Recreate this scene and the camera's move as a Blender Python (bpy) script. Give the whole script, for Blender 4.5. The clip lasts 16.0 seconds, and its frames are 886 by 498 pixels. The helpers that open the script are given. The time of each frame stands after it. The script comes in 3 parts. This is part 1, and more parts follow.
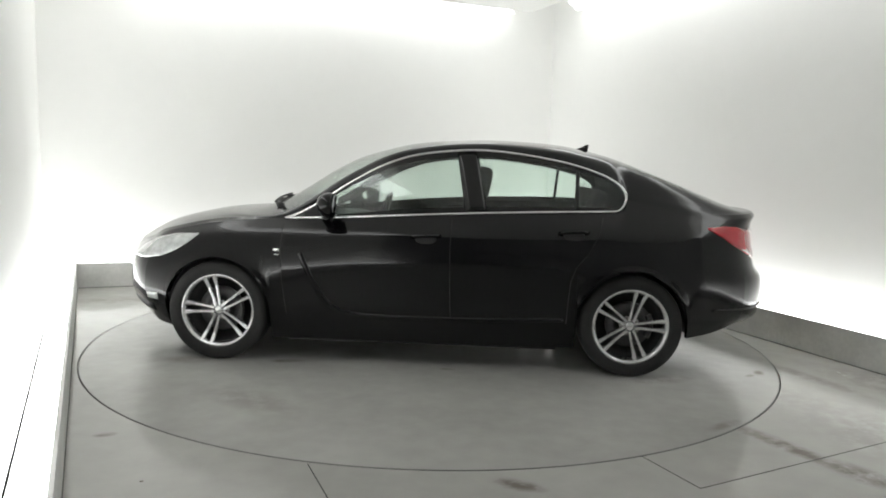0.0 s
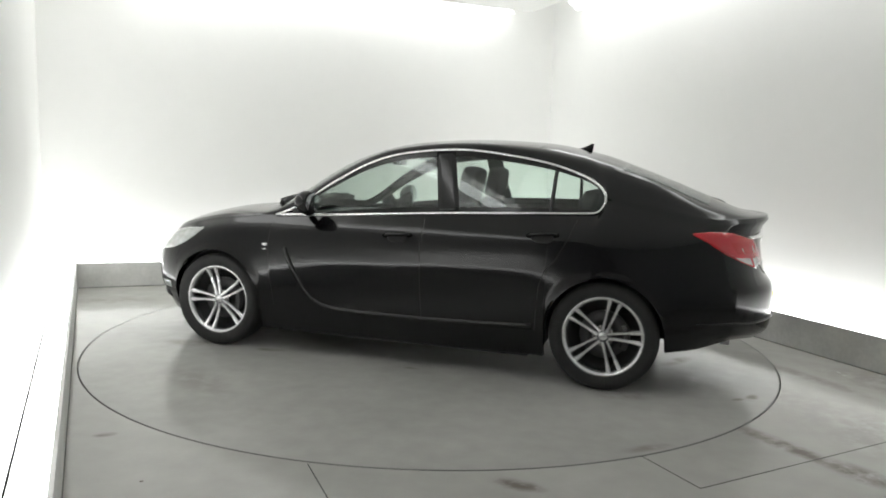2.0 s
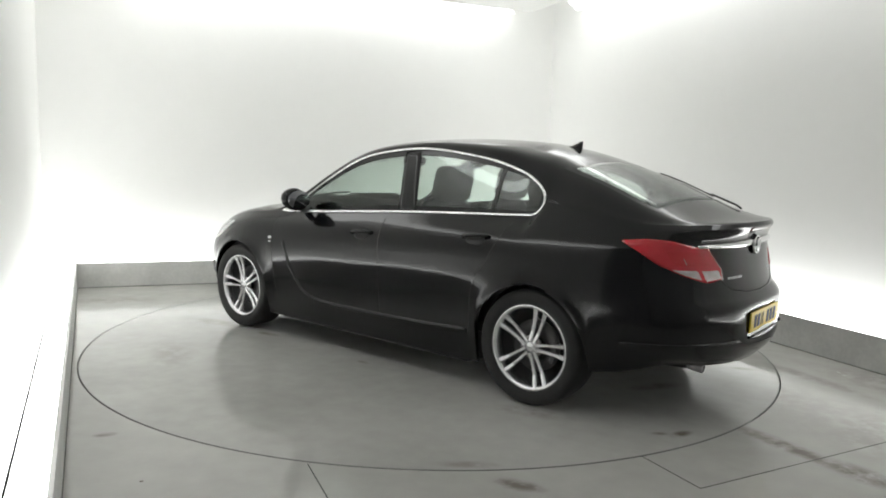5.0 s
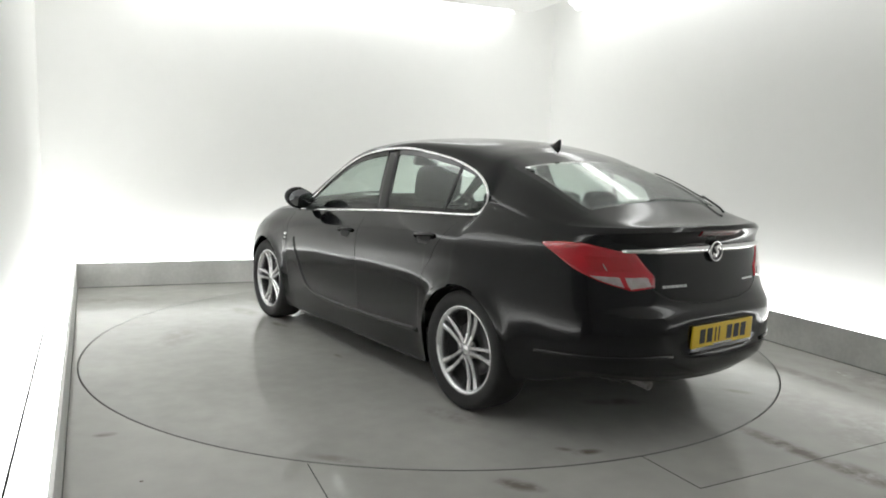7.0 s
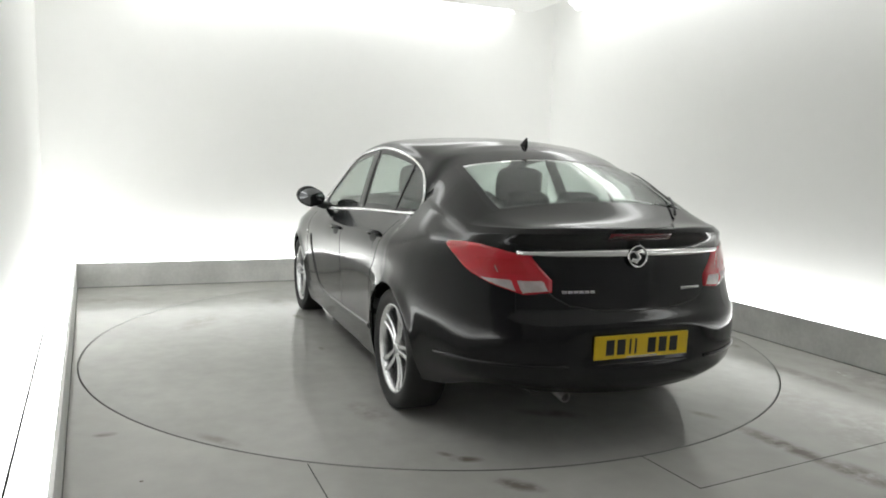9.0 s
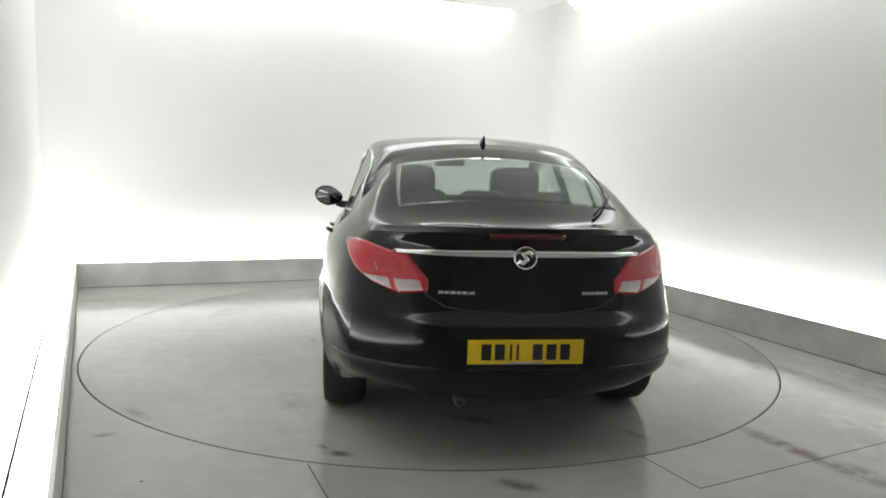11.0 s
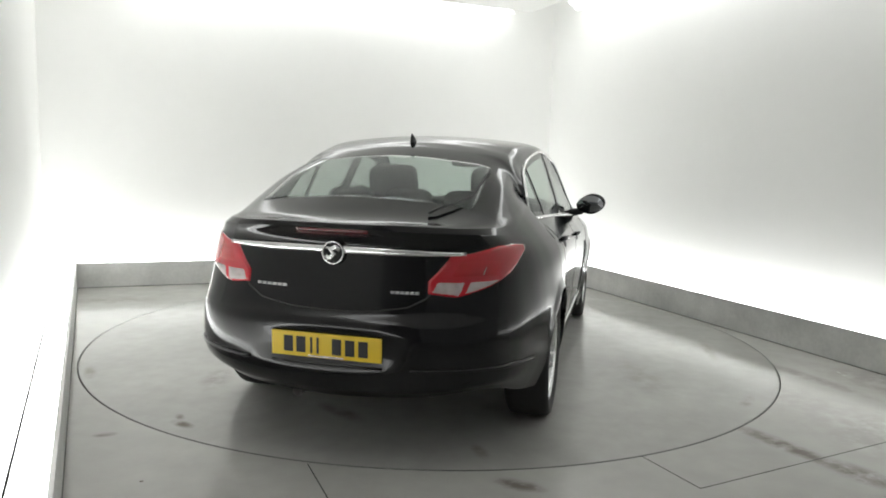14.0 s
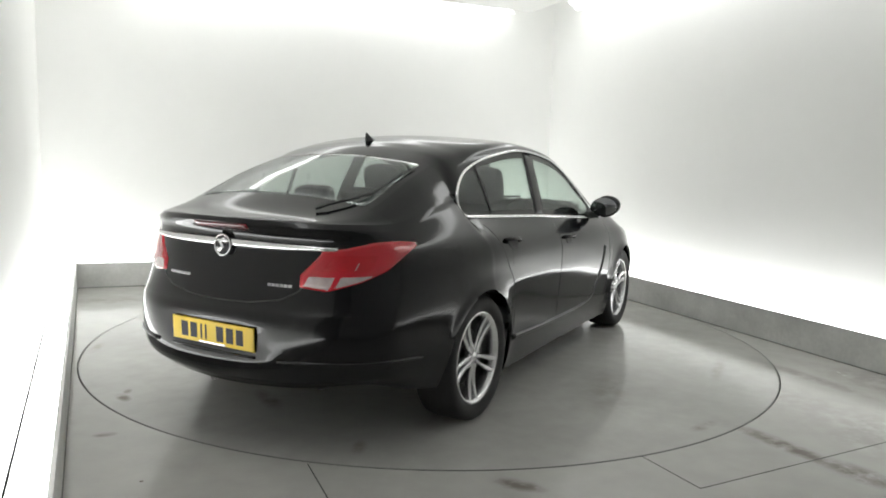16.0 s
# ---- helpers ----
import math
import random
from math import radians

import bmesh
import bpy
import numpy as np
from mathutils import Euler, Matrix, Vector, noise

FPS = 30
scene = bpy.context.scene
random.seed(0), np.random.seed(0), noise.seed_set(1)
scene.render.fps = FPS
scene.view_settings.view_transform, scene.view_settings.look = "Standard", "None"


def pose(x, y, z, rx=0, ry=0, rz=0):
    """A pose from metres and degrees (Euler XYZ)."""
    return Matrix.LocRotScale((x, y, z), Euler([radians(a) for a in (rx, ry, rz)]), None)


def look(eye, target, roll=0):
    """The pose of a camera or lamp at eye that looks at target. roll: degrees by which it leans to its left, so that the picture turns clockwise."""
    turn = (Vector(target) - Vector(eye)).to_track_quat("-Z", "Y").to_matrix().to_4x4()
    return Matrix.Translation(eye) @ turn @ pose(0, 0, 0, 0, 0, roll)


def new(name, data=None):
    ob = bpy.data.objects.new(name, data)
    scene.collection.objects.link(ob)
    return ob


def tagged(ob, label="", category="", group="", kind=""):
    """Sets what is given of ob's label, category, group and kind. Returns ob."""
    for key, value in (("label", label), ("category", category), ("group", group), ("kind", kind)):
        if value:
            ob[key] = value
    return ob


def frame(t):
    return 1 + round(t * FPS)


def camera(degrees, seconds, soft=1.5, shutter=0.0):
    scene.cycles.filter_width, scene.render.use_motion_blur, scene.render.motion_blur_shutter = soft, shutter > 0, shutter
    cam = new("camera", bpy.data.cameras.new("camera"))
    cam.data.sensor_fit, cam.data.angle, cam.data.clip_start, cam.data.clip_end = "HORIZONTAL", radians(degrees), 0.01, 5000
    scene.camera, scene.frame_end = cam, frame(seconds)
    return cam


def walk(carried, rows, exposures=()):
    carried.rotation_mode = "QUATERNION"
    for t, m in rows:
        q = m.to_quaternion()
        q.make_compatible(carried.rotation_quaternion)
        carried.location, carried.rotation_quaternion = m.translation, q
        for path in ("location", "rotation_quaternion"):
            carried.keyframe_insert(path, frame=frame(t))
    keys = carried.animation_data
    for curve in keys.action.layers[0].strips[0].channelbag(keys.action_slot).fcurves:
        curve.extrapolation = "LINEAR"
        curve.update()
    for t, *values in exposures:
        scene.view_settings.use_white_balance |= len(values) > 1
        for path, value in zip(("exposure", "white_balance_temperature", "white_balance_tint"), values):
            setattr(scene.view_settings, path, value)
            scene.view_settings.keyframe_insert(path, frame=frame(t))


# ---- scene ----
# One still camera at the corner of a white photo booth; a car turns on a floor turntable.
cam = camera(63.78, 16.0, soft=1.8)
EYE = Vector((0.037, -5.364, 1.358))
AIM = EYE + Vector((0.003876, 0.992814, -0.119604))
walk(cam, [(0.0, look(EYE, AIM, 1.62)), (16.0, look(EYE, AIM, 1.62))], exposures=[(0.0, 0.0), (16.0, 0.0)])

# ---- light of the place: light strips behind the kerbs and above the ceiling edge ----
KERB_GLOW, COVE_GLOW = 6.25, 3.0
world = bpy.data.worlds.new("world")
scene.world = world
world.use_nodes = True
world.node_tree.nodes["Background"].inputs[0].default_value = (0.9, 0.95, 1.0, 1)
world.node_tree.nodes["Background"].inputs[1].default_value = 0.02


# ---- materials ----
def mat(name, colour, rough=0.5, metal=0.0, coat=0.0, **extra):
    m = bpy.data.materials.new(name)
    m.use_nodes = True
    b = m.node_tree.nodes["Principled BSDF"]
    b.inputs["Base Color"].default_value = (*colour, 1)
    b.inputs["Roughness"].default_value = rough
    b.inputs["Metallic"].default_value = metal
    b.inputs["Coat Weight"].default_value = coat
    b.inputs["Coat Roughness"].default_value = extra.get("coat_rough", 0.04)
    b.inputs["IOR"].default_value = extra.get("ior", 1.45)
    if "glow" in extra:
        b.inputs["Emission Color"].default_value = (*extra.get("glow_colour", (1, 1, 1)), 1)
        b.inputs["Emission Strength"].default_value = extra["glow"]
    return m


def vary(m, scale, amount, bump=0.0, rough=0.0, detail=4.0, dark=None, grain=0.3):
    """Colour, gloss and relief of a material from two scales of noise."""
    t = m.node_tree
    n, l = t.nodes, t.links
    b = n["Principled BSDF"]
    co = n.new("ShaderNodeTexCoord")
    big, fine = n.new("ShaderNodeTexNoise"), n.new("ShaderNodeTexNoise")
    big.inputs["Scale"].default_value, big.inputs["Detail"].default_value = scale, detail
    fine.inputs["Scale"].default_value, fine.inputs["Detail"].default_value = scale * 14, 5
    for k in (big, fine):
        l.new(co.outputs["Object"], k.inputs["Vector"])
    mix = n.new("ShaderNodeMath")
    mix.operation = "MULTIPLY_ADD"
    l.new(fine.outputs["Fac"], mix.inputs[0])
    mix.inputs[1].default_value = grain
    l.new(big.outputs["Fac"], mix.inputs[2])
    ramp = n.new("ShaderNodeMapRange")
    l.new(mix.outputs[0], ramp.inputs["Value"])
    ramp.inputs["From Min"].default_value, ramp.inputs["From Max"].default_value = 0.2 + grain / 2, 0.8 + grain / 2
    base = b.inputs["Base Color"].default_value[:3]
    low = dark or tuple(c * (1 - amount) for c in base)
    high = tuple(min(0.95, c * (1 + amount * 0.5)) for c in base)
    col = n.new("ShaderNodeMix")
    col.data_type = "RGBA"
    col.inputs["A"].default_value, col.inputs["B"].default_value = (*low, 1), (*high, 1)
    l.new(ramp.outputs[0], col.inputs["Factor"])
    l.new(col.outputs["Result"], b.inputs["Base Color"])
    if rough:
        r = n.new("ShaderNodeMapRange")
        l.new(mix.outputs[0], r.inputs["Value"])
        r.inputs["From Min"].default_value, r.inputs["From Max"].default_value = 0.4, 1.0
        v = b.inputs["Roughness"].default_value
        r.inputs["To Min"].default_value, r.inputs["To Max"].default_value = max(0.02, v - rough), v + rough
        l.new(r.outputs[0], b.inputs["Roughness"])
    if bump:
        bp = n.new("ShaderNodeBump")
        bp.inputs["Strength"].default_value, bp.inputs["Distance"].default_value = bump, 0.004
        l.new(mix.outputs[0], bp.inputs["Height"])
        l.new(bp.outputs[0], b.inputs["Normal"])
    return m


def stains(m, spots, colour, scale=9.0):
    """Irregular stains: x, y, half-length, half-width, turn in degrees, strength."""
    t = m.node_tree
    n, l = t.nodes, t.links
    b = n["Principled BSDF"]
    co, ns = n.new("ShaderNodeTexCoord"), n.new("ShaderNodeTexNoise")
    ns.inputs["Scale"].default_value, ns.inputs["Detail"].default_value = scale, 7
    ns.inputs["Roughness"].default_value = 0.65
    l.new(co.outputs["Object"], ns.inputs["Vector"])
    total = None
    for x, y, a, w, turn, power in spots:
        mp = n.new("ShaderNodeMapping")
        mp.vector_type = "TEXTURE"
        mp.inputs["Location"].default_value = (x, y, 0)
        mp.inputs["Rotation"].default_value = (0, 0, radians(turn))
        mp.inputs["Scale"].default_value = (a, w, 1)
        l.new(co.outputs["Object"], mp.inputs["Vector"])
        ln = n.new("ShaderNodeVectorMath")
        ln.operation = "LENGTH"
        l.new(mp.outputs[0], ln.inputs[0])
        mr = n.new("ShaderNodeMapRange")
        mr.interpolation_type = "SMOOTHSTEP"
        l.new(ln.outputs["Value"], mr.inputs["Value"])
        mr.inputs["From Min"].default_value, mr.inputs["From Max"].default_value = 0.2, 1.0
        mr.inputs["To Min"].default_value, mr.inputs["To Max"].default_value = power, 0
        if total is None:
            total = mr.outputs[0]
        else:
            ad = n.new("ShaderNodeMath")
            ad.operation = "MAXIMUM"
            l.new(total, ad.inputs[0])
            l.new(mr.outputs[0], ad.inputs[1])
            total = ad.outputs[0]
    rag = n.new("ShaderNodeMapRange")
    l.new(ns.outputs["Fac"], rag.inputs["Value"])
    rag.inputs["From Min"].default_value, rag.inputs["From Max"].default_value = 0.34, 0.56
    mul = n.new("ShaderNodeMath")
    mul.operation = "MULTIPLY"
    l.new(total, mul.inputs[0])
    l.new(rag.outputs[0], mul.inputs[1])
    mx = n.new("ShaderNodeMix")
    mx.data_type = "RGBA"
    l.new(mul.outputs[0], mx.inputs["Factor"])
    old = b.inputs["Base Color"].links[0].from_socket
    l.new(old, mx.inputs["A"])
    mx.inputs["B"].default_value = (*colour, 1)
    l.new(mx.outputs["Result"], b.inputs["Base Color"])
    return m


def window_glass(name, tint, gloss_rough=0.01):
    m = bpy.data.materials.new(name)
    m.use_nodes = True
    n, l = m.node_tree.nodes, m.node_tree.links
    n.remove(n["Principled BSDF"])
    tr, gl, fr, mx = (n.new("ShaderNode" + k) for k in ("BsdfTransparent", "BsdfGlossy", "LayerWeight", "MixShader"))
    tr.inputs["Color"].default_value = (*tint, 1)
    gl.inputs["Roughness"].default_value = gloss_rough
    fr.inputs["Blend"].default_value = 0.5
    pw, ad = n.new("ShaderNodeMath"), n.new("ShaderNodeMath")
    pw.operation, ad.operation = "POWER", "MULTIPLY_ADD"
    pw.inputs[1].default_value, ad.inputs[1].default_value, ad.inputs[2].default_value = 5.0, 0.88, 0.06
    l.new(fr.outputs["Facing"], pw.inputs[0])
    l.new(pw.outputs[0], ad.inputs[0])
    l.new(ad.outputs[0], mx.inputs[0])
    l.new(tr.outputs[0], mx.inputs[1])
    l.new(gl.outputs[0], mx.inputs[2])
    l.new(mx.outputs[0], n["Material Output"].inputs[0])
    return m


WALL_PAINT = vary(mat("white wall paint", (0.88, 0.88, 0.86), 0.55), 0.7, 0.03, 0.03)
CEILING_PAINT = vary(mat("white ceiling paint", (0.88, 0.88, 0.86), 0.6), 0.8, 0.04)
KERB_PAINT = vary(mat("scuffed white kerb paint", (0.78, 0.78, 0.76), 0.45), 2.6, 0.3, 0.05, 0.1, 6.0)
# Grey of the sides out of view, set by what the car reflects.
UNSEEN_GREY = vary(mat("dark grey of unseen sides", (0.42, 0.42, 0.415), 0.5), 1.2, 0.15)
STRIP_LIGHT = mat("kerb light diffuser", (0.9, 0.9, 0.9), 0.5, glow=KERB_GLOW, glow_colour=(0.985, 1.0, 0.99))
COVE_LIGHT = mat("cove light diffuser", (0.9, 0.9, 0.9), 0.5, glow=COVE_GLOW, glow_colour=(0.985, 1.0, 0.99))
FLOOR_PAINT = vary(mat("grey floor paint", (0.475, 0.47, 0.445), 0.17), 0.5, 0.26, 0.06, 0.13, 3.0, grain=0.3)
DISC_PAINT = vary(mat("grey turntable paint", (0.45, 0.447, 0.425), 0.17), 0.6, 0.28, 0.06, 0.13, 3.0, grain=0.3)
stains(FLOOR_PAINT, [(1.80, -1.95, 0.46, 0.09, -62, 1.0), (1.98, -2.25, 0.28, 0.12, -60, 0.9), (0.40, -2.46, 0.16, 0.07, -20, 0.9), (-1.57, -2.03, 0.07, 0.04, 20, 0.7),
    (-1.188, -2.518, 0.012, 0.012, 0, 2.0), (2.55, -0.75, 0.6, 0.1, -66, 0.35), (-3.0, 1.2, 0.5, 0.2, 20, 0.3), (2.2, -1.2, 0.5, 0.3, -60, 0.25), (2.5, -1.9, 1.0, 0.55, -62, 0.32), (1.3, -2.95, 0.8, 0.3, 10, 0.25), (3.0, -0.9, 0.8, 0.35, -65, 0.3)], (0.17, 0.15, 0.13))
stains(DISC_PAINT, [(-2.28, 0.69, 0.10, 0.045, 70, 1.0), (-2.20, 0.76, 0.07, 0.03, 40, 0.7), (-2.14, -0.83, 0.12, 0.05, 30, 0.6), (-0.17, 0.92, 0.07, 0.03, 0, 0.9), (0.92, 0.89, 0.14, 0.05, 10, 0.8),
    (-1.85, 0.0, 0.25, 0.08, 60, 0.6), (-1.55, 0.95, 0.30, 0.12, 20, 0.4), (1.55, 0.95, 0.30, 0.12, 10, 0.45), (-1.5, -1.0, 0.35, 0.14, -10, 0.45), (1.4, -1.0, 0.3, 0.12, 10, 0.45),
    (0.3, -2.1, 0.4, 0.06, 5, 0.35), (-0.9, -2.2, 0.15, 0.05, -20, 0.6), (-1.7, 1.75, 0.2, 0.05, 40, 0.5), (0.9, 1.7, 0.5, 0.2, -30, 0.3), (-0.6, -1.6, 0.6, 0.2, 15, 0.3), (2.0, -0.4, 0.35, 0.25, 70, 0.3), (0.2, 0.3, 0.8, 0.35, 30, 0.25)], (0.19, 0.17, 0.145), 7.0)
FOOT_GREY = mat("dark grey kerb foot", (0.12, 0.12, 0.115), 0.7)
SEAM = mat("dark joint", (0.03, 0.03, 0.028), 0.8)
PAINT = mat("black car paint", (0.0022, 0.0022, 0.0028), 0.4, 0.0, 1.0, coat_rough=0.11)
PAINT.node_tree.nodes["Principled BSDF"].inputs["Specular IOR Level"].default_value = 0.0
PAINT.node_tree.nodes["Principled BSDF"].inputs["Coat IOR"].default_value = 1.46
BLACK_TRIM = vary(mat("black plastic trim", (0.018, 0.018, 0.018), 0.5), 6, 0.2)
GLOSS_BLACK = mat("gloss black pillar", (0.01, 0.01, 0.01), 0.12)
CHROME = mat("chrome", (0.82, 0.82, 0.82), 0.12, 1.0)
ALLOY = vary(mat("silver alloy", (0.72, 0.72, 0.73), 0.26, 0.9), 12, 0.08)
# Near-black barrel: the shade between the spokes is put into its colour.
SHADED_ALLOY = mat("shadowed wheel barrel", (0.03, 0.03, 0.03), 0.6, 0.3)
RUBBER = vary(mat("tyre rubber", (0.022, 0.022, 0.022), 0.7), 14, 0.25, 0.2)
LETTER = mat("satin silver lettering", (0.42, 0.42, 0.42), 0.3, 0.8)
STEEL = vary(mat("brake steel", (0.35, 0.34, 0.33), 0.35, 0.9), 20, 0.2)
GLASS = window_glass("green tinted glass", (0.90, 0.945, 0.92))
REAR_GLASS = window_glass("rear tinted glass", (0.78, 0.82, 0.80))
# Brake steel again, darkened in colour for the shade behind the spokes.
SHADED_STEEL = vary(mat("shaded brake disc", (0.10, 0.10, 0.10), 0.45, 0.6), 20, 0.2)
SEAT_CLOTH = vary(mat("dark seat cloth", (0.035, 0.035, 0.037), 0.85), 20, 0.3, 0.2)
CABIN = vary(mat("dark cabin plastic", (0.03, 0.03, 0.032), 0.7), 8, 0.25)
TAIL_RED = mat("red tail lens", (0.46, 0.011, 0.022), 0.12, 0.0, 1.0)
TAIL_DARK = mat("deep red reflector", (0.22, 0.004, 0.012), 0.2, 0.0, 1.0)
TAIL_DEEP = mat("unlit brake lens", (0.085, 0.003, 0.007), 0.15, 0.0, 1.0)
TAIL_MID = mat("red inner reflector", (0.42, 0.008, 0.016), 0.2, 0.0, 1.0)
TAIL_CLEAR = vary(mat("clear tail lens", (0.56, 0.46, 0.46), 0.2, 0.3, 1.0), 26, 0.3)
LAMP_CLEAR = vary(mat("headlamp lens", (0.58, 0.60, 0.59), 0.16, 0.35, 1.0), 16, 0.45)
PLATE_YELLOW = mat("yellow plate", (0.75, 0.52, 0.02), 0.35)
INK_SHADE = mat("black of ink and handle shade", (0.015, 0.015, 0.015), 0.5)
MIRROR = mat("mirror glass", (0.22, 0.225, 0.235), 0.02, 1.0)


# ---- mesh helpers ----
def empty(name, label, category, m=None):
    ob = new(name)
    ob.empty_display_size = 0.2
    if m is not None:
        ob.matrix_basis = m
    return tagged(ob, label, category)


def part(name, bm, material, parent=None, label="", smooth=True, bevel=0.0, thick=0.0, creased=True):
    me = bpy.data.meshes.new(name)
    bm.normal_update()
    bm.to_mesh(me)
    bm.free()
    me.materials.append(material)
    for p in me.polygons:
        p.use_smooth = smooth
    ob = new(name, me)
    if thick:
        s = ob.modifiers.new("thickness", "SOLIDIFY")
        s.thickness, s.offset = thick, -1
        if creased:
            e = ob.modifiers.new("creases", "EDGE_SPLIT")
            e.split_angle = radians(38)
    if bevel:
        b = ob.modifiers.new("edge", "BEVEL")
        b.width, b.segments, b.limit_method = bevel, 2, "ANGLE"
    if parent is not None:
        ob.parent = parent
    if label:
        ob["label"] = label
    return ob


def setting(ob, label, category):
    return tagged(ob, label, category, kind="structure")


def box(bm, lo, hi, m=None):
    v = bmesh.ops.create_cube(bm, size=1)["verts"]
    for a in v:
        p = Vector([(lo[i] + hi[i]) / 2 + a.co[i] * (hi[i] - lo[i]) for i in range(3)])
        a.co = m @ p if m else p
    return v


def prism(bm, outline, z0, z1):
    """A solid from a closed outline in the plan (or in any plane given by 3D offsets)."""
    low = [bm.verts.new((x, y, z0)) for x, y in outline]
    high = [bm.verts.new((x, y, z1)) for x, y in outline]
    bm.faces.new(low[::-1])
    bm.faces.new(high)
    n = len(outline)
    for i in range(n):
        bm.faces.new((low[i], low[(i + 1) % n], high[(i + 1) % n], high[i]))


def tube(bm, points, radius, sides=6, closed=False, flat=1.0):
    """A tube along 3D points."""
    pts = [Vector(p) for p in points]
    n, rings = len(pts), []
    for i, p in enumerate(pts):
        a = pts[(i - 1) % n] if closed or i else p
        b = pts[(i + 1) % n] if closed or i < n - 1 else p
        d = (b - a).normalized()
        side = d.cross(Vector((0, 1, 0)))
        if side.length < 0.05:
            side = d.cross(Vector((0, 0, 1)))
        side.normalize()
        up = side.cross(d)
        rings.append([bm.verts.new(p + (side * math.cos(k * math.tau / sides) + up * (flat * math.sin(k * math.tau / sides))) * radius) for k in range(sides)])
    for i in range(n if closed else n - 1):
        r, s = rings[i], rings[(i + 1) % n]
        for k in range(sides):
            bm.faces.new((r[k], r[(k + 1) % sides], s[(k + 1) % sides], s[k]))
    if not closed:
        bm.faces.new(rings[0][::-1])
        bm.faces.new(rings[-1])


def lathe(bm, profile, steps=48, closed=False):
    """Turns (radius, y) pairs about the y axis."""
    rings = []
    for r, y in profile:
        rings.append([bm.verts.new((r * math.cos(k * math.tau / steps), y, r * math.sin(k * math.tau / steps))) for k in range(steps)])
    m = len(rings)
    for i in range(m if closed else m - 1):
        a, b = rings[i], rings[(i + 1) % m]
        for k in range(steps):
            bm.faces.new((a[k], a[(k + 1) % steps], b[(k + 1) % steps], b[k]))


# ---- the booth ----
A, B = Vector((-3.62, 1.74)), Vector((1.27, 3.69))
ALONG_LEFT, ALONG_RIGHT = Vector((0.443, -0.8965)), Vector((0.392, -0.920))
D, C = A + ALONG_LEFT * 8.5, B + ALONG_RIGHT * 8.5
KERB_LINE = [D, A, B, C]
KERB_H, TROUGH, CEIL_Z, ROOF_Z = 0.25, 0.30, 3.1, 3.55


def meet(p, d, q, e):
    k = ((q.x - p.x) * e.y - (q.y - p.y) * e.x) / (d.x * e.y - d.y * e.x)
    return p + d * k


def offset_line(points, dist):
    """The open kerb line D-A-B-C moved outwards."""
    segs = []
    for a, b in zip(points, points[1:]):
        d = (b - a).normalized()
        nrm = Vector((-d.y, d.x)) * dist
        segs.append((a + nrm, b + nrm, d))
    out = [segs[0][0]]
    for s, r in zip(segs, segs[1:]):
        out.append(meet(s[0], s[2], r[0], r[2]))
    return out + [segs[-1][1]]


def run(name, inner, outer, z0, z1, i, material, label="", start=0.0, stop=0.0, **kw):
    """A straight run along one side, between two distances outside the kerb line, cut short at its ends."""
    a, b = offset_line(KERB_LINE, inner), offset_line(KERB_LINE, outer)
    d = (KERB_LINE[i + 1] - KERB_LINE[i]).normalized()
    bm = bmesh.new()
    prism(bm, [a[i] + d * start, a[i + 1] - d * stop, b[i + 1] - d * stop, b[i] + d * start], z0, z1)
    bmesh.ops.recalc_face_normals(bm, faces=bm.faces)
    return part(name, bm, material, smooth=False, label=label, **kw)


SIDES = ("west", "north", "east")
DARK_STRETCH = 1.75  # the stretch of the west side beside the camera that is an added dark panel
WEST = KERB_LINE[1] - KERB_LINE[0]
for i, s in enumerate(SIDES):
    cut = DARK_STRETCH if s == "west" else 0.0
    setting(run(f"wall_{s}", TROUGH, TROUGH + 0.12, 0, ROOF_Z, i, WALL_PAINT, start=cut), "plain white painted booth wall washed by light strips", "wall")
    setting(run(f"kerb_{s}", 0, 0.02, 0, KERB_H, i, KERB_PAINT, start=cut, bevel=0.003), "low scuffed white kerb board along the booth wall", "kerb")
    setting(run(f"kerb_foot_line_{s}", -0.004, 0, 0, 0.005, i, FOOT_GREY, start=cut), "thin dark line at the foot of the kerb", "sealant")
    setting(run(f"light_trough_{s}", 0.022, TROUGH - 0.002, 0, 0.16, i, KERB_PAINT, start=cut), "white trough behind the kerb board", "trough")
    setting(run(f"light_strip_{s}", 0.024, 0.144, 0.165, 0.235, i, STRIP_LIGHT, start=cut), "glowing white light strip behind the low kerb", "light strip")
    setting(run(f"light_strip_outer_{s}", 0.154, TROUGH - 0.004, 0.165, 0.235, i, STRIP_LIGHT, start=cut), "glowing white light strip beside the wall", "light strip")
    setting(run(f"strip_joint_{s}", 0.144, 0.154, 0.16, 0.238, i, SEAM, start=cut), "thin dark joint between two light strips", "joint")
    setting(run(f"cove_light_{s}", -0.12, 0.22, CEIL_Z + 0.12, CEIL_Z + 0.14, i, COVE_LIGHT, start=cut + 0.55, stop=0.55), "glowing flat light diffuser in the gap above the ceiling edge", "light strip")
# Unseen dark panel, added so the car's tail reflects no bright wall here.
setting(run("dark_panel_west", TROUGH, TROUGH + 0.12, 0, ROOF_Z, 0, UNSEEN_GREY, stop=WEST.length - DARK_STRETCH), "unseen dark grey panel added to darken the car's reflections", "door")

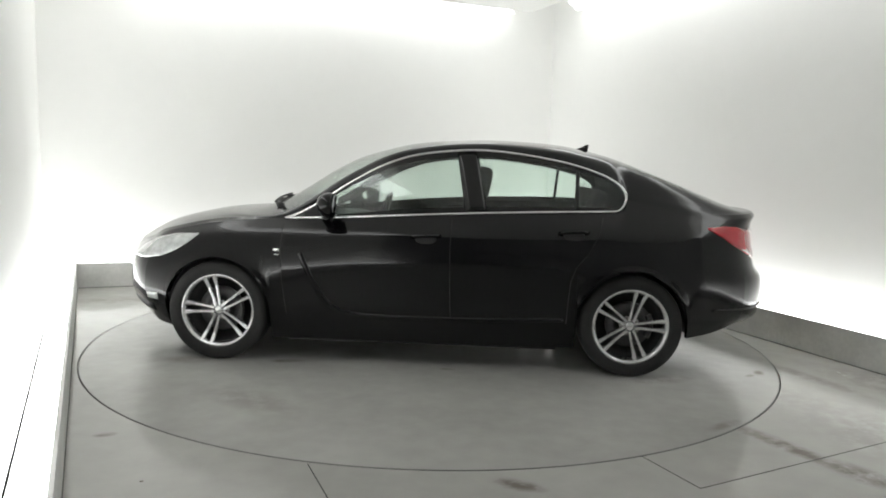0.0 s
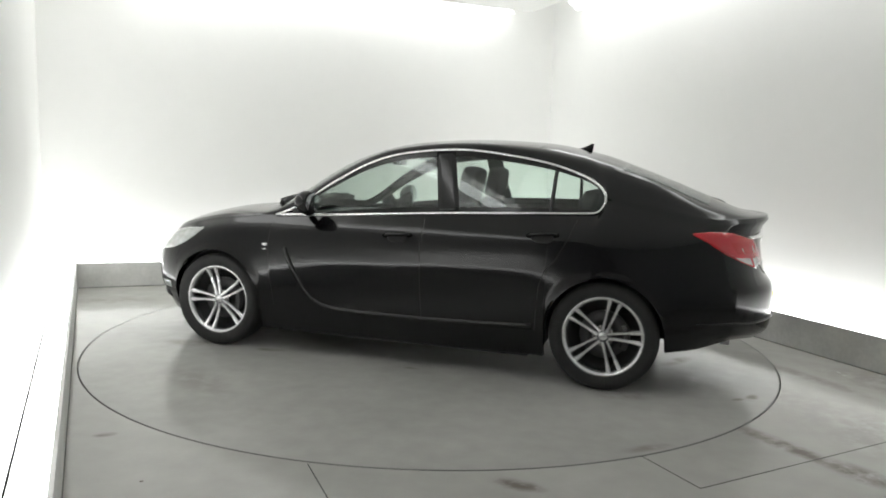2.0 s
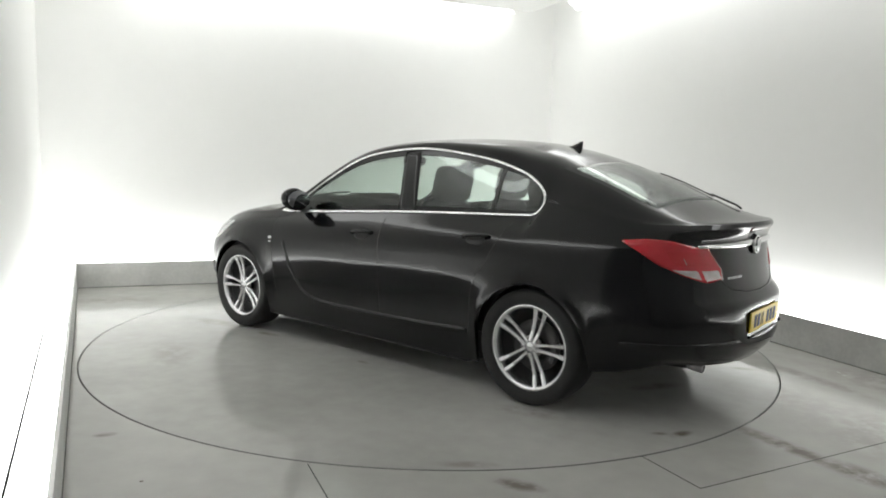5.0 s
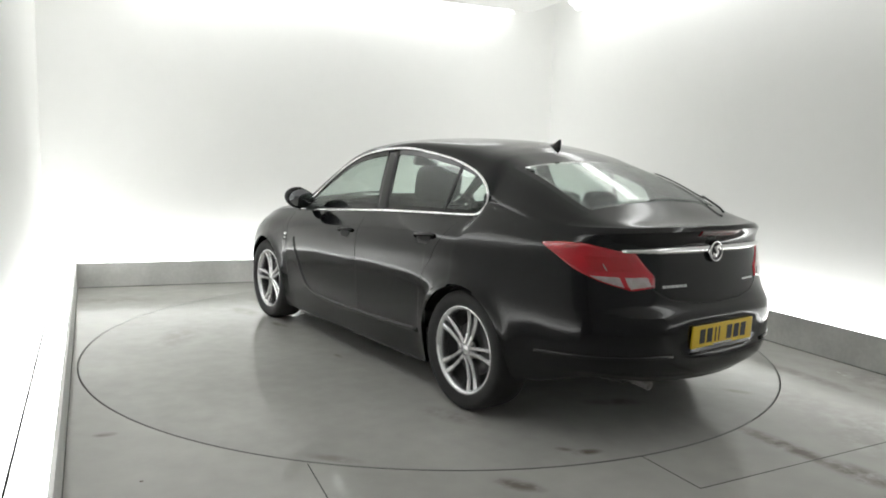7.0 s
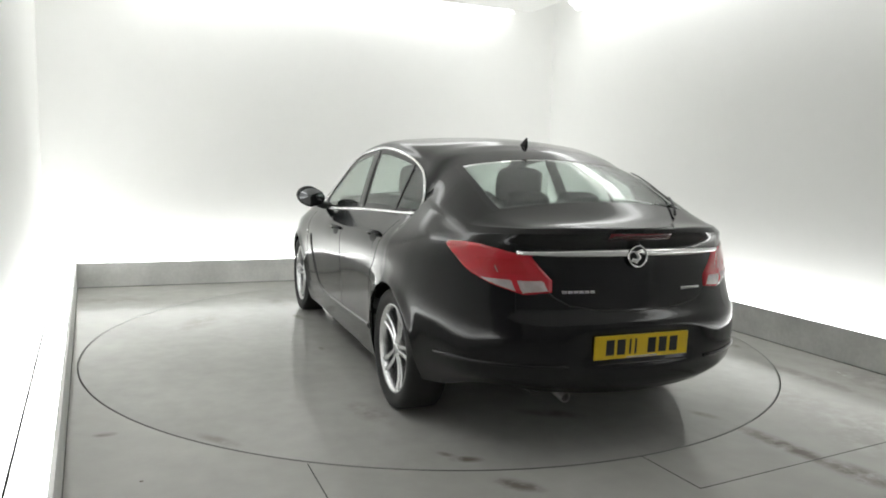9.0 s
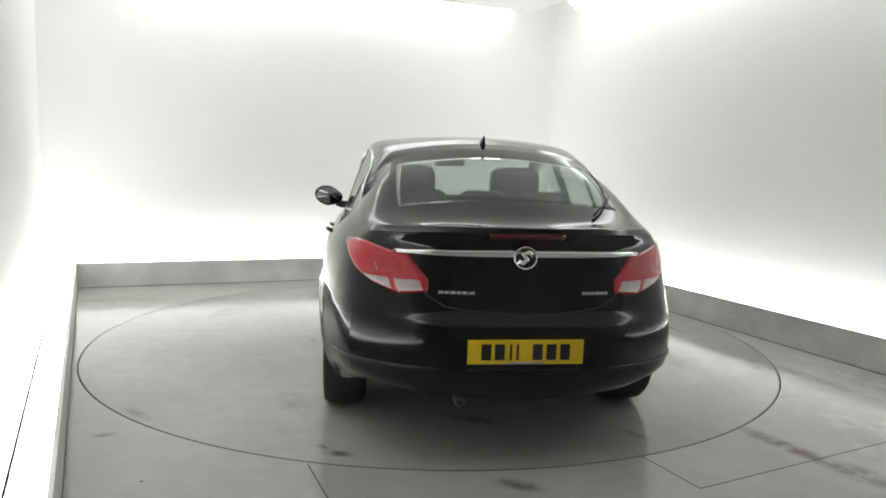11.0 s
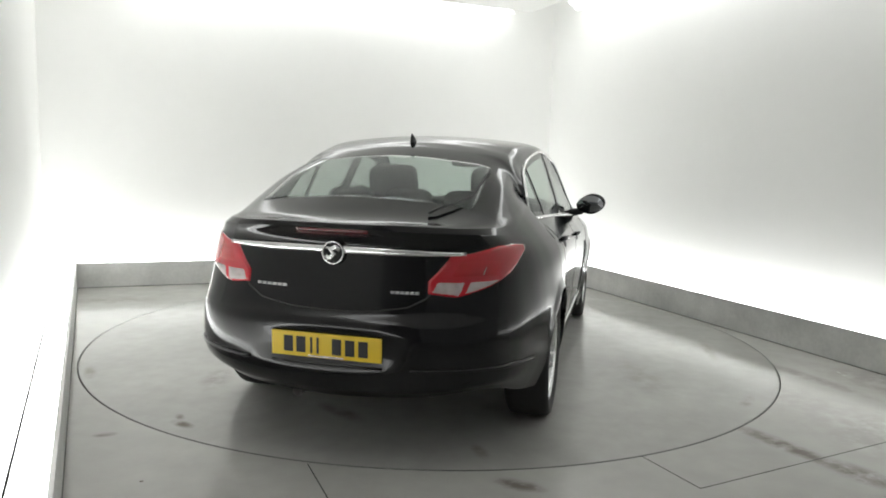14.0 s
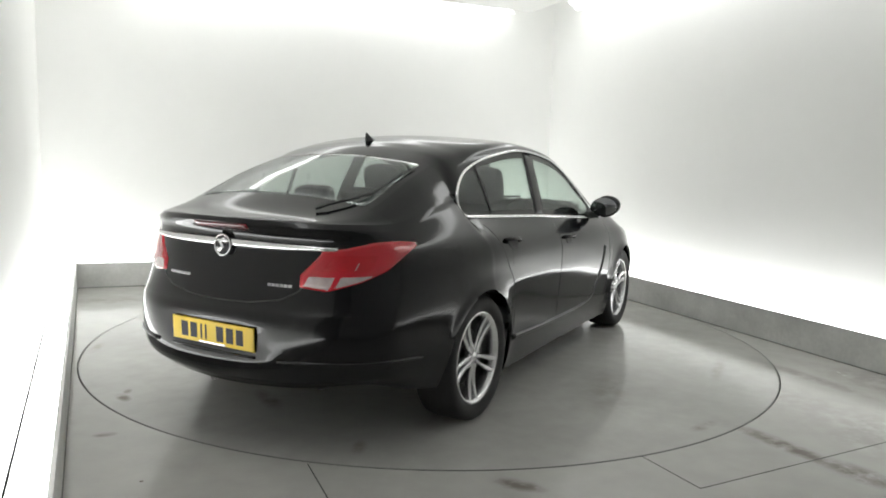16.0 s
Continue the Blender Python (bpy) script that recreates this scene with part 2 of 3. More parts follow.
# unseen end wall behind the camera, its grey set to darken the car's reflections
out = offset_line(KERB_LINE, TROUGH + 0.12)
inn = offset_line(KERB_LINE, -0.50)
end = (C - D).normalized()
back = Vector((end.y, -end.x))
bm = bmesh.new()
prism(bm, [out[0], out[3], out[3] + back * 0.12, out[0] + back * 0.12], 0, ROOF_Z)
bmesh.ops.recalc_face_normals(bm, faces=bm.faces)
setting(part("wall_south", bm, UNSEEN_GREY, smooth=False), "plain dark grey end wall, unseen, toned for the car's reflections", "wall")
bm = bmesh.new()
prism(bm, [inn[0], inn[1], inn[2], inn[3]], CEIL_Z, CEIL_Z + 0.03)
bmesh.ops.recalc_face_normals(bm, faces=bm.faces)
setting(part("ceiling", bm, CEILING_PAINT, smooth=False), "white hung ceiling panel with a lit gap round it", "ceiling")
bm = bmesh.new()
prism(bm, [out[0] + back * 0.12, out[1], out[2], out[3] + back * 0.12], ROOF_Z, ROOF_Z + 0.1)
bmesh.ops.recalc_face_normals(bm, faces=bm.faces)
setting(part("ceiling_upper", bm, CEILING_PAINT, smooth=False), "white upper ceiling above the hung panel", "ceiling")

# floor with a round opening, and the disc that turns in it
HUB = Vector((-0.009, 0.168))
R_DISC, GAP = 2.504, 0.007
bm = bmesh.new()
N = 160
inner, low, outer = [], [], []
for k in range(N):
    a = k * math.tau / N
    c, s = math.cos(a), math.sin(a)
    r = R_DISC + GAP
    inner.append(bm.verts.new((HUB.x + r * c, HUB.y + r * s, 0)))
    low.append(bm.verts.new((HUB.x + r * c, HUB.y + r * s, -0.12)))
    q = 9.5 / max(abs(c), abs(s))
    outer.append(bm.verts.new((HUB.x + q * c, HUB.y - 1.5 + q * s, 0)))
for k in range(N):
    j = (k + 1) % N
    bm.faces.new((inner[k], outer[k], outer[j], inner[j]))
    bm.faces.new((low[k], inner[k], inner[j], low[j]))
pit = [bm.verts.new((v.co.x, v.co.y, -0.12)) for v in low]
bm.faces.new(pit)
bmesh.ops.remove_doubles(bm, verts=bm.verts, dist=1e-5)
setting(part("floor", bm, FLOOR_PAINT, smooth=False), "grey painted concrete floor, scuffed and semi-gloss", "floor")

bm = bmesh.new()
prism(bm, [(R_DISC * math.cos(k * math.tau / N), R_DISC * math.sin(k * math.tau / N)) for k in range(N)], -0.1, 0)
turntable = part("turntable", bm, DISC_PAINT, smooth=False)
tagged(turntable, "round grey painted turntable flush with the floor", "turntable")
turntable.location = (HUB.x, HUB.y, 0)

bm = bmesh.new()
lathe(bm, [(R_DISC + .001, -.05), (R_DISC + .001, .0008), (R_DISC - .005, .0012), (R_DISC - .006, .0005)], N)
for v in bm.verts:
    v.co = Vector((v.co.x, v.co.z, v.co.y))
part("edge_trim", bm, mat("worn steel edge", (0.16, 0.16, 0.155), 0.45, 0.6), turntable, "thin worn steel edge of the disc")

# cut lines of the removable floor panel beside the disc
for line in ([(1.024, -2.119), (1.185, -2.447), (2.319, -1.871), (2.95, -1.55)], [(-0.53, -2.307), (-0.39, -2.625), (-0.2, -3.06)]):
    bm = bmesh.new()
    for p, q in zip(line, line[1:]):
        p, q = Vector(p), Vector(q)
        d = (q - p).normalized()
        w = Vector((-d.y, d.x)) * 0.0025
        prism(bm, [p - w, q - w, q + w, p + w], -0.01, 0.0008)
    bmesh.ops.recalc_face_normals(bm, faces=bm.faces)
    setting(part("floor_joint", bm, SEAM, smooth=False), "thin dark joint of a floor hatch", "joint")

# ---- the car: x forwards, y to its left, z up from the ground ----
# Length-wise design curves of the half body. Control stations run from the nose's middle round to the tail's middle.
ROWS = {
    "bottom": [(2.25, 0, 0.23), (2.11, 0.34, 0.23), (1.95, 0.6, 0.23), (1.78, 0.77, 0.21), (1.37, 0.88, 0.18), (0.93, 0.865, 0.165), (0.5, 0.86, 0.165), (0.25, 0.86, 0.165), (0, 0.86, 0.165), (-0.4, 0.86, 0.165), (-0.85, 0.865, 0.17), (-1.14, 0.875, 0.18), (-1.25, 0.88, 0.2), (-1.33, 0.88, 0.22), (-1.6, 0.86, 0.25), (-1.88, 0.8, 0.285), (-2.1, 0.69, 0.345), (-2.27, 0.42, 0.325), (-2.325, 0, 0.31)],
    "lower": [(2.335, 0, 0.37), (2.205, 0.37, 0.38), (2.03, 0.66, 0.4), (1.82, 0.84, 0.4), (1.37, 0.925, 0.4), (0.93, 0.9, 0.34), (0.5, 0.895, 0.34), (0.25, 0.893, 0.34), (0, 0.893, 0.34), (-0.4, 0.895, 0.35), (-0.85, 0.9, 0.36), (-1.14, 0.91, 0.38), (-1.25, 0.92, 0.39), (-1.33, 0.925, 0.4), (-1.6, 0.91, 0.42), (-1.88, 0.855, 0.42), (-2.145, 0.74, 0.42), (-2.333, 0.44, 0.4), (-2.378, 0, 0.39)],
    "middle": [(2.35, 0, 0.53), (2.21, 0.38, 0.54), (2.03, 0.68, 0.56), (1.81, 0.855, 0.58), (1.37, 0.93, 0.6), (0.93, 0.925, 0.58), (0.5, 0.915, 0.57), (0.25, 0.912, 0.57), (0, 0.91, 0.57), (-0.4, 0.91, 0.58), (-0.85, 0.918, 0.6), (-1.14, 0.928, 0.61), (-1.25, 0.931, 0.61), (-1.33, 0.932, 0.61), (-1.6, 0.918, 0.61), (-1.88, 0.862, 0.61), (-2.16, 0.737, 0.615), (-2.342, 0.44, 0.62), (-2.386, 0, 0.62)],
    "flank": [(2.335, 0, 0.63), (2.195, 0.375, 0.64), (2.01, 0.675, 0.66), (1.78, 0.845, 0.68), (1.37, 0.92, 0.72), (0.93, 0.925, 0.72), (0.5, 0.922, 0.72), (0.25, 0.92, 0.72), (0, 0.918, 0.72), (-0.4, 0.918, 0.73), (-0.85, 0.922, 0.74), (-1.14, 0.925, 0.75), (-1.25, 0.926, 0.75), (-1.33, 0.925, 0.75), (-1.6, 0.905, 0.75), (-1.88, 0.845, 0.74), (-2.135, 0.715, 0.735), (-2.28, 0.43, 0.73), (-2.322, 0, 0.73)],
    "shoulder": [(2.295, 0, 0.69), (2.15, 0.35, 0.7), (1.97, 0.63, 0.73), (1.77, 0.8, 0.775), (1.37, 0.89, 0.84), (0.93, 0.9, 0.86), (0.5, 0.902, 0.87), (0.25, 0.903, 0.88), (0, 0.903, 0.88), (-0.4, 0.905, 0.89), (-0.85, 0.905, 0.91), (-1.14, 0.9, 0.925), (-1.25, 0.895, 0.93), (-1.33, 0.89, 0.93), (-1.6, 0.86, 0.935), (-1.88, 0.8, 0.94), (-2.09, 0.685, 0.95), (-2.245, 0.42, 0.965), (-2.285, 0, 0.97)],
    "belt": [(2.28, 0, 0.72), (2.13, 0.32, 0.73), (1.96, 0.56, 0.775), (1.77, 0.715, 0.845), (1.37, 0.8, 0.93), (0.93, 0.815, 0.965), (0.5, 0.818, 0.985), (0.25, 0.816, 1), (0, 0.815, 1.015), (-0.4, 0.808, 1.037), (-0.85, 0.79, 1.055), (-1.18, 0.76, 1.066), (-1.285, 0.738, 1.078), (-1.328, 0.712, 1.148), (-1.6, 0.735, 1.10), (-1.89, 0.73, 1.035), (-2.13, 0.635, 1.043), (-2.285, 0.38, 1.054), (-2.335, 0, 1.06)],
    "drip": [(2.282, 0, 0.723), (2.14, 0.3, 0.742), (1.97, 0.52, 0.79), (1.78, 0.67, 0.865), (1.37, 0.76, 0.95), (0.9, 0.808, 0.975), (0.5, 0.735, 1.205), (0.25, 0.7, 1.335), (0, 0.675, 1.405), (-0.4, 0.655, 1.435), (-0.85, 0.645, 1.382), (-1.12, 0.656, 1.312), (-1.268, 0.688, 1.243), (-1.328, 0.708, 1.166), (-1.6, 0.715, 1.13), (-1.89, 0.7, 1.07), (-2.125, 0.6, 1.069), (-2.277, 0.36, 1.075), (-2.33, 0, 1.078)],
    "rail": [(2.284, 0, 0.725), (2.17, 0.22, 0.75), (2.01, 0.4, 0.8), (1.82, 0.52, 0.88), (1.42, 0.6, 0.968), (0.96, 0.765, 1), (0.53, 0.685, 1.25), (0.26, 0.635, 1.39), (0, 0.605, 1.455), (-0.4, 0.585, 1.485), (-0.85, 0.57, 1.455), (-1.11, 0.56, 1.408), (-1.23, 0.557, 1.378), (-1.33, 0.557, 1.34), (-1.62, 0.58, 1.25), (-1.93, 0.58, 1.13), (-2.135, 0.5, 1.086), (-2.278, 0.3, 1.081), (-2.327, 0, 1.08)],
    "crown": [(2.285, 0, 0.726), (2.22, 0, 0.755), (2.1, 0, 0.825), (1.92, 0, 0.9), (1.6, 0, 0.975), (1.16, 0, 1.035), (0.64, 0, 1.33), (0.33, 0, 1.44), (0.03, 0, 1.498), (-0.4, 0, 1.524), (-0.85, 0, 1.508), (-1.08, 0, 1.474), (-1.2, 0, 1.447), (-1.32, 0, 1.415), (-1.64, 0, 1.3), (-1.97, 0, 1.175), (-2.14, 0, 1.11), (-2.26, 0, 1.082), (-2.312, 0, 1.078)],
}
X_HUB, Z_HUB, ARCH = (1.3685, -1.3685), 0.335, 0.362
S_COWL, S_HEADER, S_BACKTOP, S_BACKLOW = 5, 7.6, 13.12, 15.08
S_TIP_F, S_TIP_R = 5, 13


def spline(points, t, cap=True):
    """Catmull-Rom through points, mirrored past the car's middle plane where cap is set."""
    n = len(points) - 1
    i = min(int(t), n - 1)
    f = t - i

    def at(k):
        if k < 0 or k > n:
            j = -k if k < 0 else 2 * n - k
            p = points[j]
            return Vector((p[0], -p[1], p[2])) if cap else 2 * Vector(points[0 if k < 0 else n]) - Vector(p)
        return Vector(points[k])

    p0, p1, p2, p3 = at(i - 1), at(i), at(i + 1), at(i + 2)
    return 0.5 * (2 * p1 + (p2 - p0) * f + (2 * p0 - 5 * p1 + 4 * p2 - p3) * f * f + (3 * p1 - p0 - 3 * p2 + p3) * f ** 3)


def row(name, t):
    p = spline(ROWS[name], t)
    if name in ("belt", "drip") and 12 < t <= 13:  # the side window closes in a round tip
        c, f = ROWS[name], t - 12
        p1, p2 = Vector(c[12]), Vector(c[13])
        m1, m2 = (p2 - Vector(c[11])) / 2, Vector((-0.004, -0.01, 0.07 if name == "belt" else -0.07))
        p = (2 * f ** 3 - 3 * f * f + 1) * p1 + (f ** 3 - 2 * f * f + f) * m1 + (3 * f * f - 2 * f ** 3) * p2 + (f ** 3 - f * f) * m2
    p.z += 0.014 * min(1, max(0, (p.z - 0.98) / 0.3))
    return p


def station(x):
    """The station at which the flank passes x."""
    lo, hi = 0.0, 18.0
    for _ in range(40):
        mid = (lo + hi) / 2
        lo, hi = (mid, hi) if row("middle", mid).x > x else (lo, mid)
    return lo


def arch_height(x):
    for h in X_HUB:
        if abs(x - h) < ARCH:
            return Z_HUB + math.sqrt(ARCH ** 2 - (x - h) ** 2)
    return 0


def bulge(p):
    """The rounded lip round a wheel opening."""
    for h in X_HUB:
        d = math.hypot(p.x - h, p.z - Z_HUB) - ARCH
        if 0 <= d < 0.2 and p.y > 0.5:
            p.y += 0.012 * math.exp(-(d / 0.035) ** 2) + 0.006 * math.exp(-(d / 0.1) ** 2)
    if p.x < -2.2:  # a soft hollow in the bumper that holds the number plate
        p.x += 0.024 * math.exp(-((p.z - 0.543) / 0.08) ** 4 - (p.y / 0.34) ** 4)
    return p


LOWER_ROWS, UPPER_ROWS = 34, 10


def column(t):
    """One half section: the side from the bottom edge to the belt, the window band, and the roof to the middle."""
    side = [row(k, t) for k in ("bottom", "lower", "middle", "flank", "shoulder", "belt")]
    fine = [spline(side, k / 40 * 5, cap=False) for k in range(201 // 5 + 0) if k <= 40]
    zmin = max(fine[0].z, arch_height(side[2].x))
    start = 0.0
    if zmin > fine[0].z:
        for k in range(40):
            if fine[k].z <= zmin <= fine[k + 1].z:
                start = (k + (zmin - fine[k].z) / max(1e-6, fine[k + 1].z - fine[k].z)) / 40 * 5
    col = [bulge(spline(side, start + (5 - start) * k / LOWER_ROWS, cap=False)) for k in range(LOWER_ROWS + 1)]
    a, b = row("belt", t), row("drip", t)
    reach = (b - a).length
    for k in range(1, UPPER_ROWS + 1):
        f = k / UPPER_ROWS
        p = a.lerp(b, f)
        p.y += 0.06 * reach * f * (1 - f)
        col.append(p)
    r, c = row("rail", t), row("crown", t)
    mid = Vector((c.x + (r.x - c.x) * 0.3, r.y * 0.52, c.z + (r.z - c.z) * 0.26))
    top = [b, r, mid, c]
    for s in range(3):
        for k in range(1, 7):
            u = s + k / 6
            i = min(int(u), 2)
            f = u - i
            p1, p2 = top[i], top[i + 1]
            p0 = top[i - 1] if i else 2 * top[0] - top[1]
            p3 = top[i + 2] if i < 2 else Vector((mid.x, -mid.y, mid.z))
            col.append(0.5 * (2 * p1 + (p2 - p0) * f + (2 * p0 - 5 * p1 + 4 * p2 - p3) * f * f + (3 * p1 - p0 - 3 * p2 + p3) * f ** 3))
    col[-1].y = 0
    return col


DOORS = (0.93, -0.185, -1.0)
marks = {round(k / 6, 4) for k in range(18 * 6 + 1)}
for h in X_HUB:
    for k in range(19):
        marks.add(station(h + ARCH * math.cos(math.pi * k / 18)))
    marks.add(station(h + ARCH + 0.004))
    marks.add(station(h - ARCH - 0.004))
fixed = {S_HEADER, S_COWL, S_BACKTOP, S_BACKLOW}
for x in DOORS:
    fixed.add(station(x))
stations = []
for s in sorted(marks | fixed):
    if stations and s - stations[-1] < 0.004 and s not in fixed:
        continue
    stations.append(s)
GRID = [column(s) for s in stations]
BELT, DRIP, RAIL, TOP = LOWER_ROWS, LOWER_ROWS + UPPER_ROWS, LOWER_ROWS + UPPER_ROWS + 6, LOWER_ROWS + UPPER_ROWS + 18


def region(i, j):
    """The panel to which the cell between stations i, i+1 and rows j, j+1 belongs."""
    s = (stations[i] + stations[i + 1]) / 2
    p = (GRID[i][j] + GRID[i + 1][j + 1]) / 2
    if BELT <= j < DRIP and S_TIP_F < s < S_TIP_R:
        return "window_frame" if j in (BELT, DRIP - 1) else "side_window"
    if j >= RAIL and S_COWL < s < S_HEADER:
        return "windscreen"
    if j >= RAIL and S_BACKTOP < s < S_BACKLOW:
        return "rear_window_border" if j < RAIL + 1 or s < S_BACKTOP + 0.14 or s > S_BACKLOW - 0.09 else "rear_window"
    if j < BELT:
        if p.z > 0.30 and DOORS[1] < p.x < DOORS[0]:
            return "front_door"
        if p.z > 0.30 and DOORS[2] < p.x < DOORS[1]:
            return "rear_door"
    if s < 2.6 and j < 26:
        return "front_bumper"
    if s < S_COWL and j >= DRIP:
        return "bonnet"
    if s > S_BACKLOW and j >= DRIP:
        return "tailgate"
    if s > 15.9 and j < 17:
        return "rear_bumper"
    if s > 16.55 and j >= 17:
        return "tailgate"
    return "body_shell"


def panel(names, sign):
    """A mesh of all cells of one panel on one side (sign) or on both (0)."""
    bm = bmesh.new()
    for sg in ((1, -1) if sign == 0 else (sign,)):
        seen = {}

        def vert(i, j):
            if (i, j) not in seen:
                p = GRID[i][j]
                seen[i, j] = bm.verts.new((p.x, p.y * sg, p.z))
            return seen[i, j]

        for i in range(len(stations) - 1):
            for j in range(TOP):
                if region(i, j) in names:
                    q = [vert(i, j), vert(i, j + 1), vert(i + 1, j + 1), vert(i + 1, j)]
                    bm.faces.new(q if sg < 0 else q[::-1])
    bmesh.ops.remove_doubles(bm, verts=bm.verts, dist=2e-4)
    bmesh.ops.recalc_face_normals(bm, faces=bm.faces)
    bm.normal_update()
    up = sum(f.normal.dot(f.calc_center_median() - Vector((0, 0, 0.6))) * f.calc_area() for f in bm.faces)
    if up < 0:
        bmesh.ops.reverse_faces(bm, faces=bm.faces)
    return bm


car = empty("car", "black five-door hatchback with chrome window surrounds on a turntable", "car")
part("body_shell", panel(("body_shell",), 0), PAINT, car, "black painted body shell", thick=0.018)
part("bonnet", panel(("bonnet",), 0), PAINT, car, thick=0.015)
part("front_bumper", panel(("front_bumper",), 0), PAINT, car, thick=0.015)
tailgate = part("tailgate", panel(("tailgate",), 0), PAINT, car, "black tailgate with a spoiler lip", thick=0.015)
bumper = part("rear_bumper", panel(("rear_bumper",), 0), PAINT, car, "black rear bumper", thick=0.015)
doors = {}
for sg in (1, -1):
    doors["front", sg] = part("front_door", panel(("front_door",), sg), PAINT, car, thick=0.02)
    doors["rear", sg] = part("rear_door", panel(("rear_door",), sg), PAINT, car, thick=0.02)
    part("window_frame", panel(("window_frame",), sg), GLOSS_BLACK, car, "black rubber frame round the side glass", thick=0.012)
    part("side_window", panel(("side_window",), sg), GLASS, car, "green tinted side glass", thick=0.004)
part("windscreen", panel(("windscreen",), 0), GLASS, car, thick=0.005)
rear_window = part("rear_window", panel(("rear_window",), 0), REAR_GLASS, car, "tinted heated rear window", thick=0.005, creased=False)
part("rear_window_border", panel(("rear_window_border",), 0), GLOSS_BLACK, car, "black printed border of the rear window", thick=0.006)


# ---- wheels ----
def wheel(x, y, turn):
    sg = 1 if y > 0 else -1
    hub = new("wheel")
    hub.parent = car
    hub.location = (x, y, Z_HUB)
    hub.rotation_euler = (0, 0, 0 if sg > 0 else math.pi)
    bm = bmesh.new()
    lathe(bm, [(.245, .095), (.262, .108), (.29, .116), (.318, .112), (.331, .095), (.3345, .06), (.335, 0), (.3345, -.06), (.331, -.095), (.30, -.115), (.245, -.10), (.235, 0)], 64, True)
    for f in bm.faces:
        f.normal_flip()
    bmesh.ops.recalc_face_normals(bm, faces=bm.faces)
    part("tyre", bm, RUBBER, hub)
    bm = bmesh.new()
    lathe(bm, [(.224, .088), (.236, .100), (.246, .103), (.249, .094), (.243, .084), (.238, -.09), (.228, -.09), (.222, .06)], 64, True)
    bmesh.ops.recalc_face_normals(bm, faces=bm.faces)
    part("rim", bm, ALLOY, hub, "bright machined alloy rim edge")
    bm = bmesh.new()
    lathe(bm, [(.001, -.03), (.20, -.03), (.221, .03), (.221, -.04), (.001, -.04)], 48, False)
    bmesh.ops.recalc_face_normals(bm, faces=bm.faces)
    part("wheel_barrel", bm, SHADED_ALLOY, hub)
    bm = bmesh.new()
    lathe(bm, [(.06, .02), (.15, .02), (.15, -.005), (.06, -.005)], 48, True)
    bmesh.ops.recalc_face_normals(bm, faces=bm.faces)
    part("brake_disc", bm, SHADED_STEEL, hub)
    bm = bmesh.new()
    tube(bm, [(.14 * math.cos(radians(150 + 8 * k)), .028, .14 * math.sin(radians(150 + 8 * k))) for k in range(9)], .022, 6)
    part("brake_caliper", bm, SHADED_STEEL, hub, smooth=False)
    for k in range(5):
        for side in (-1, 1):
            a0, a1 = radians(turn + 72 * k + side * 24), radians(turn + 72 * k + side * 8.2)
            root = Vector((-math.cos(a0), 0, math.sin(a0))) * .034
            tip = Vector((-math.cos(a1), 0, math.sin(a1))) * .234
            nv = (tip - root).normalized().cross(Vector((0, 1, 0)))
            bm = bmesh.new()
            rings = []
            for f in (0, .3, .65, 1):
                w = .0125 - .0025 * math.sin(math.pi * f) + .004 * f * f
                yy = .078 - .018 * math.sin(math.pi * f * .9) + .018 * f
                c = root.lerp(tip, f)
                rings.append([bm.verts.new(c + nv * w * m + Vector((0, yy + h, 0))) for m, h in ((-1, -.03), (-1, -.004), (-.55, .004), (.55, .004), (1, -.004), (1, -.03))])
            for p, q in zip(rings, rings[1:]):
                for m in range(6):
                    bm.faces.new((p[m], p[(m + 1) % 6], q[(m + 1) % 6], q[m]))
            bm.faces.new(rings[0])
            bm.faces.new(rings[-1][::-1])
            bmesh.ops.recalc_face_normals(bm, faces=bm.faces)
            part("spoke", bm, ALLOY, hub, smooth=False)
    bm = bmesh.new()
    lathe(bm, [(.001, .084), (.022, .083), (.028, .078), (.032, .068), (.046, .060), (.049, .03), (.001, .03)], 32)
    bmesh.ops.recalc_face_normals(bm, faces=bm.faces)
    part("hub_cap", bm, ALLOY, hub)
    for k in range(5):
        a = radians(turn + 72 * k + 36)
        bm = bmesh.new()
        lathe(bm, [(.001, .076), (.009, .076), (.0105, .068), (.0105, .05), (.001, .05)], 10)
        bmesh.ops.translate(bm, verts=bm.verts, vec=(-.056 * math.cos(a), 0, .056 * math.sin(a)))
        bmesh.ops.recalc_face_normals(bm, faces=bm.faces)
        part("wheel_bolt", bm, STEEL, hub)
    return hub


for x, y, turn in ((1.3685, .795, 33), (-1.3685, .795, 2), (1.3685, -.795, 20), (-1.3685, -.795, 50)):
    wheel(x, y, turn)

# wheel wells, underside
for h in X_HUB:
    for sg in (1, -1):
        bm = bmesh.new()
        prof = [(ARCH + .006, .835 * sg), (ARCH + .006, .56 * sg), (.05, .55 * sg)]
        rings = [[bm.verts.new((h + r * math.cos(math.pi * k / 20), y, Z_HUB + r * math.sin(math.pi * k / 20) - (.0 if 0 < k < 20 else .04))) for k in range(21)] for r, y in prof]
        for a, b in zip(rings, rings[1:]):
            for k in range(20):
                bm.faces.new((a[k], a[k + 1], b[k + 1], b[k]))
        part("wheel_well", bm, BLACK_TRIM, car, thick=0.006)
bm = bmesh.new()
prism(bm, [(1.8, -.5), (2.0, -.3), (2.0, .3), (1.8, .5), (.95, .5), (.9, .84), (-.9, .84), (-.95, .5), (-.95, -.5), (-.9, -.84), (.9, -.84), (.95, -.5)], .15, .32)
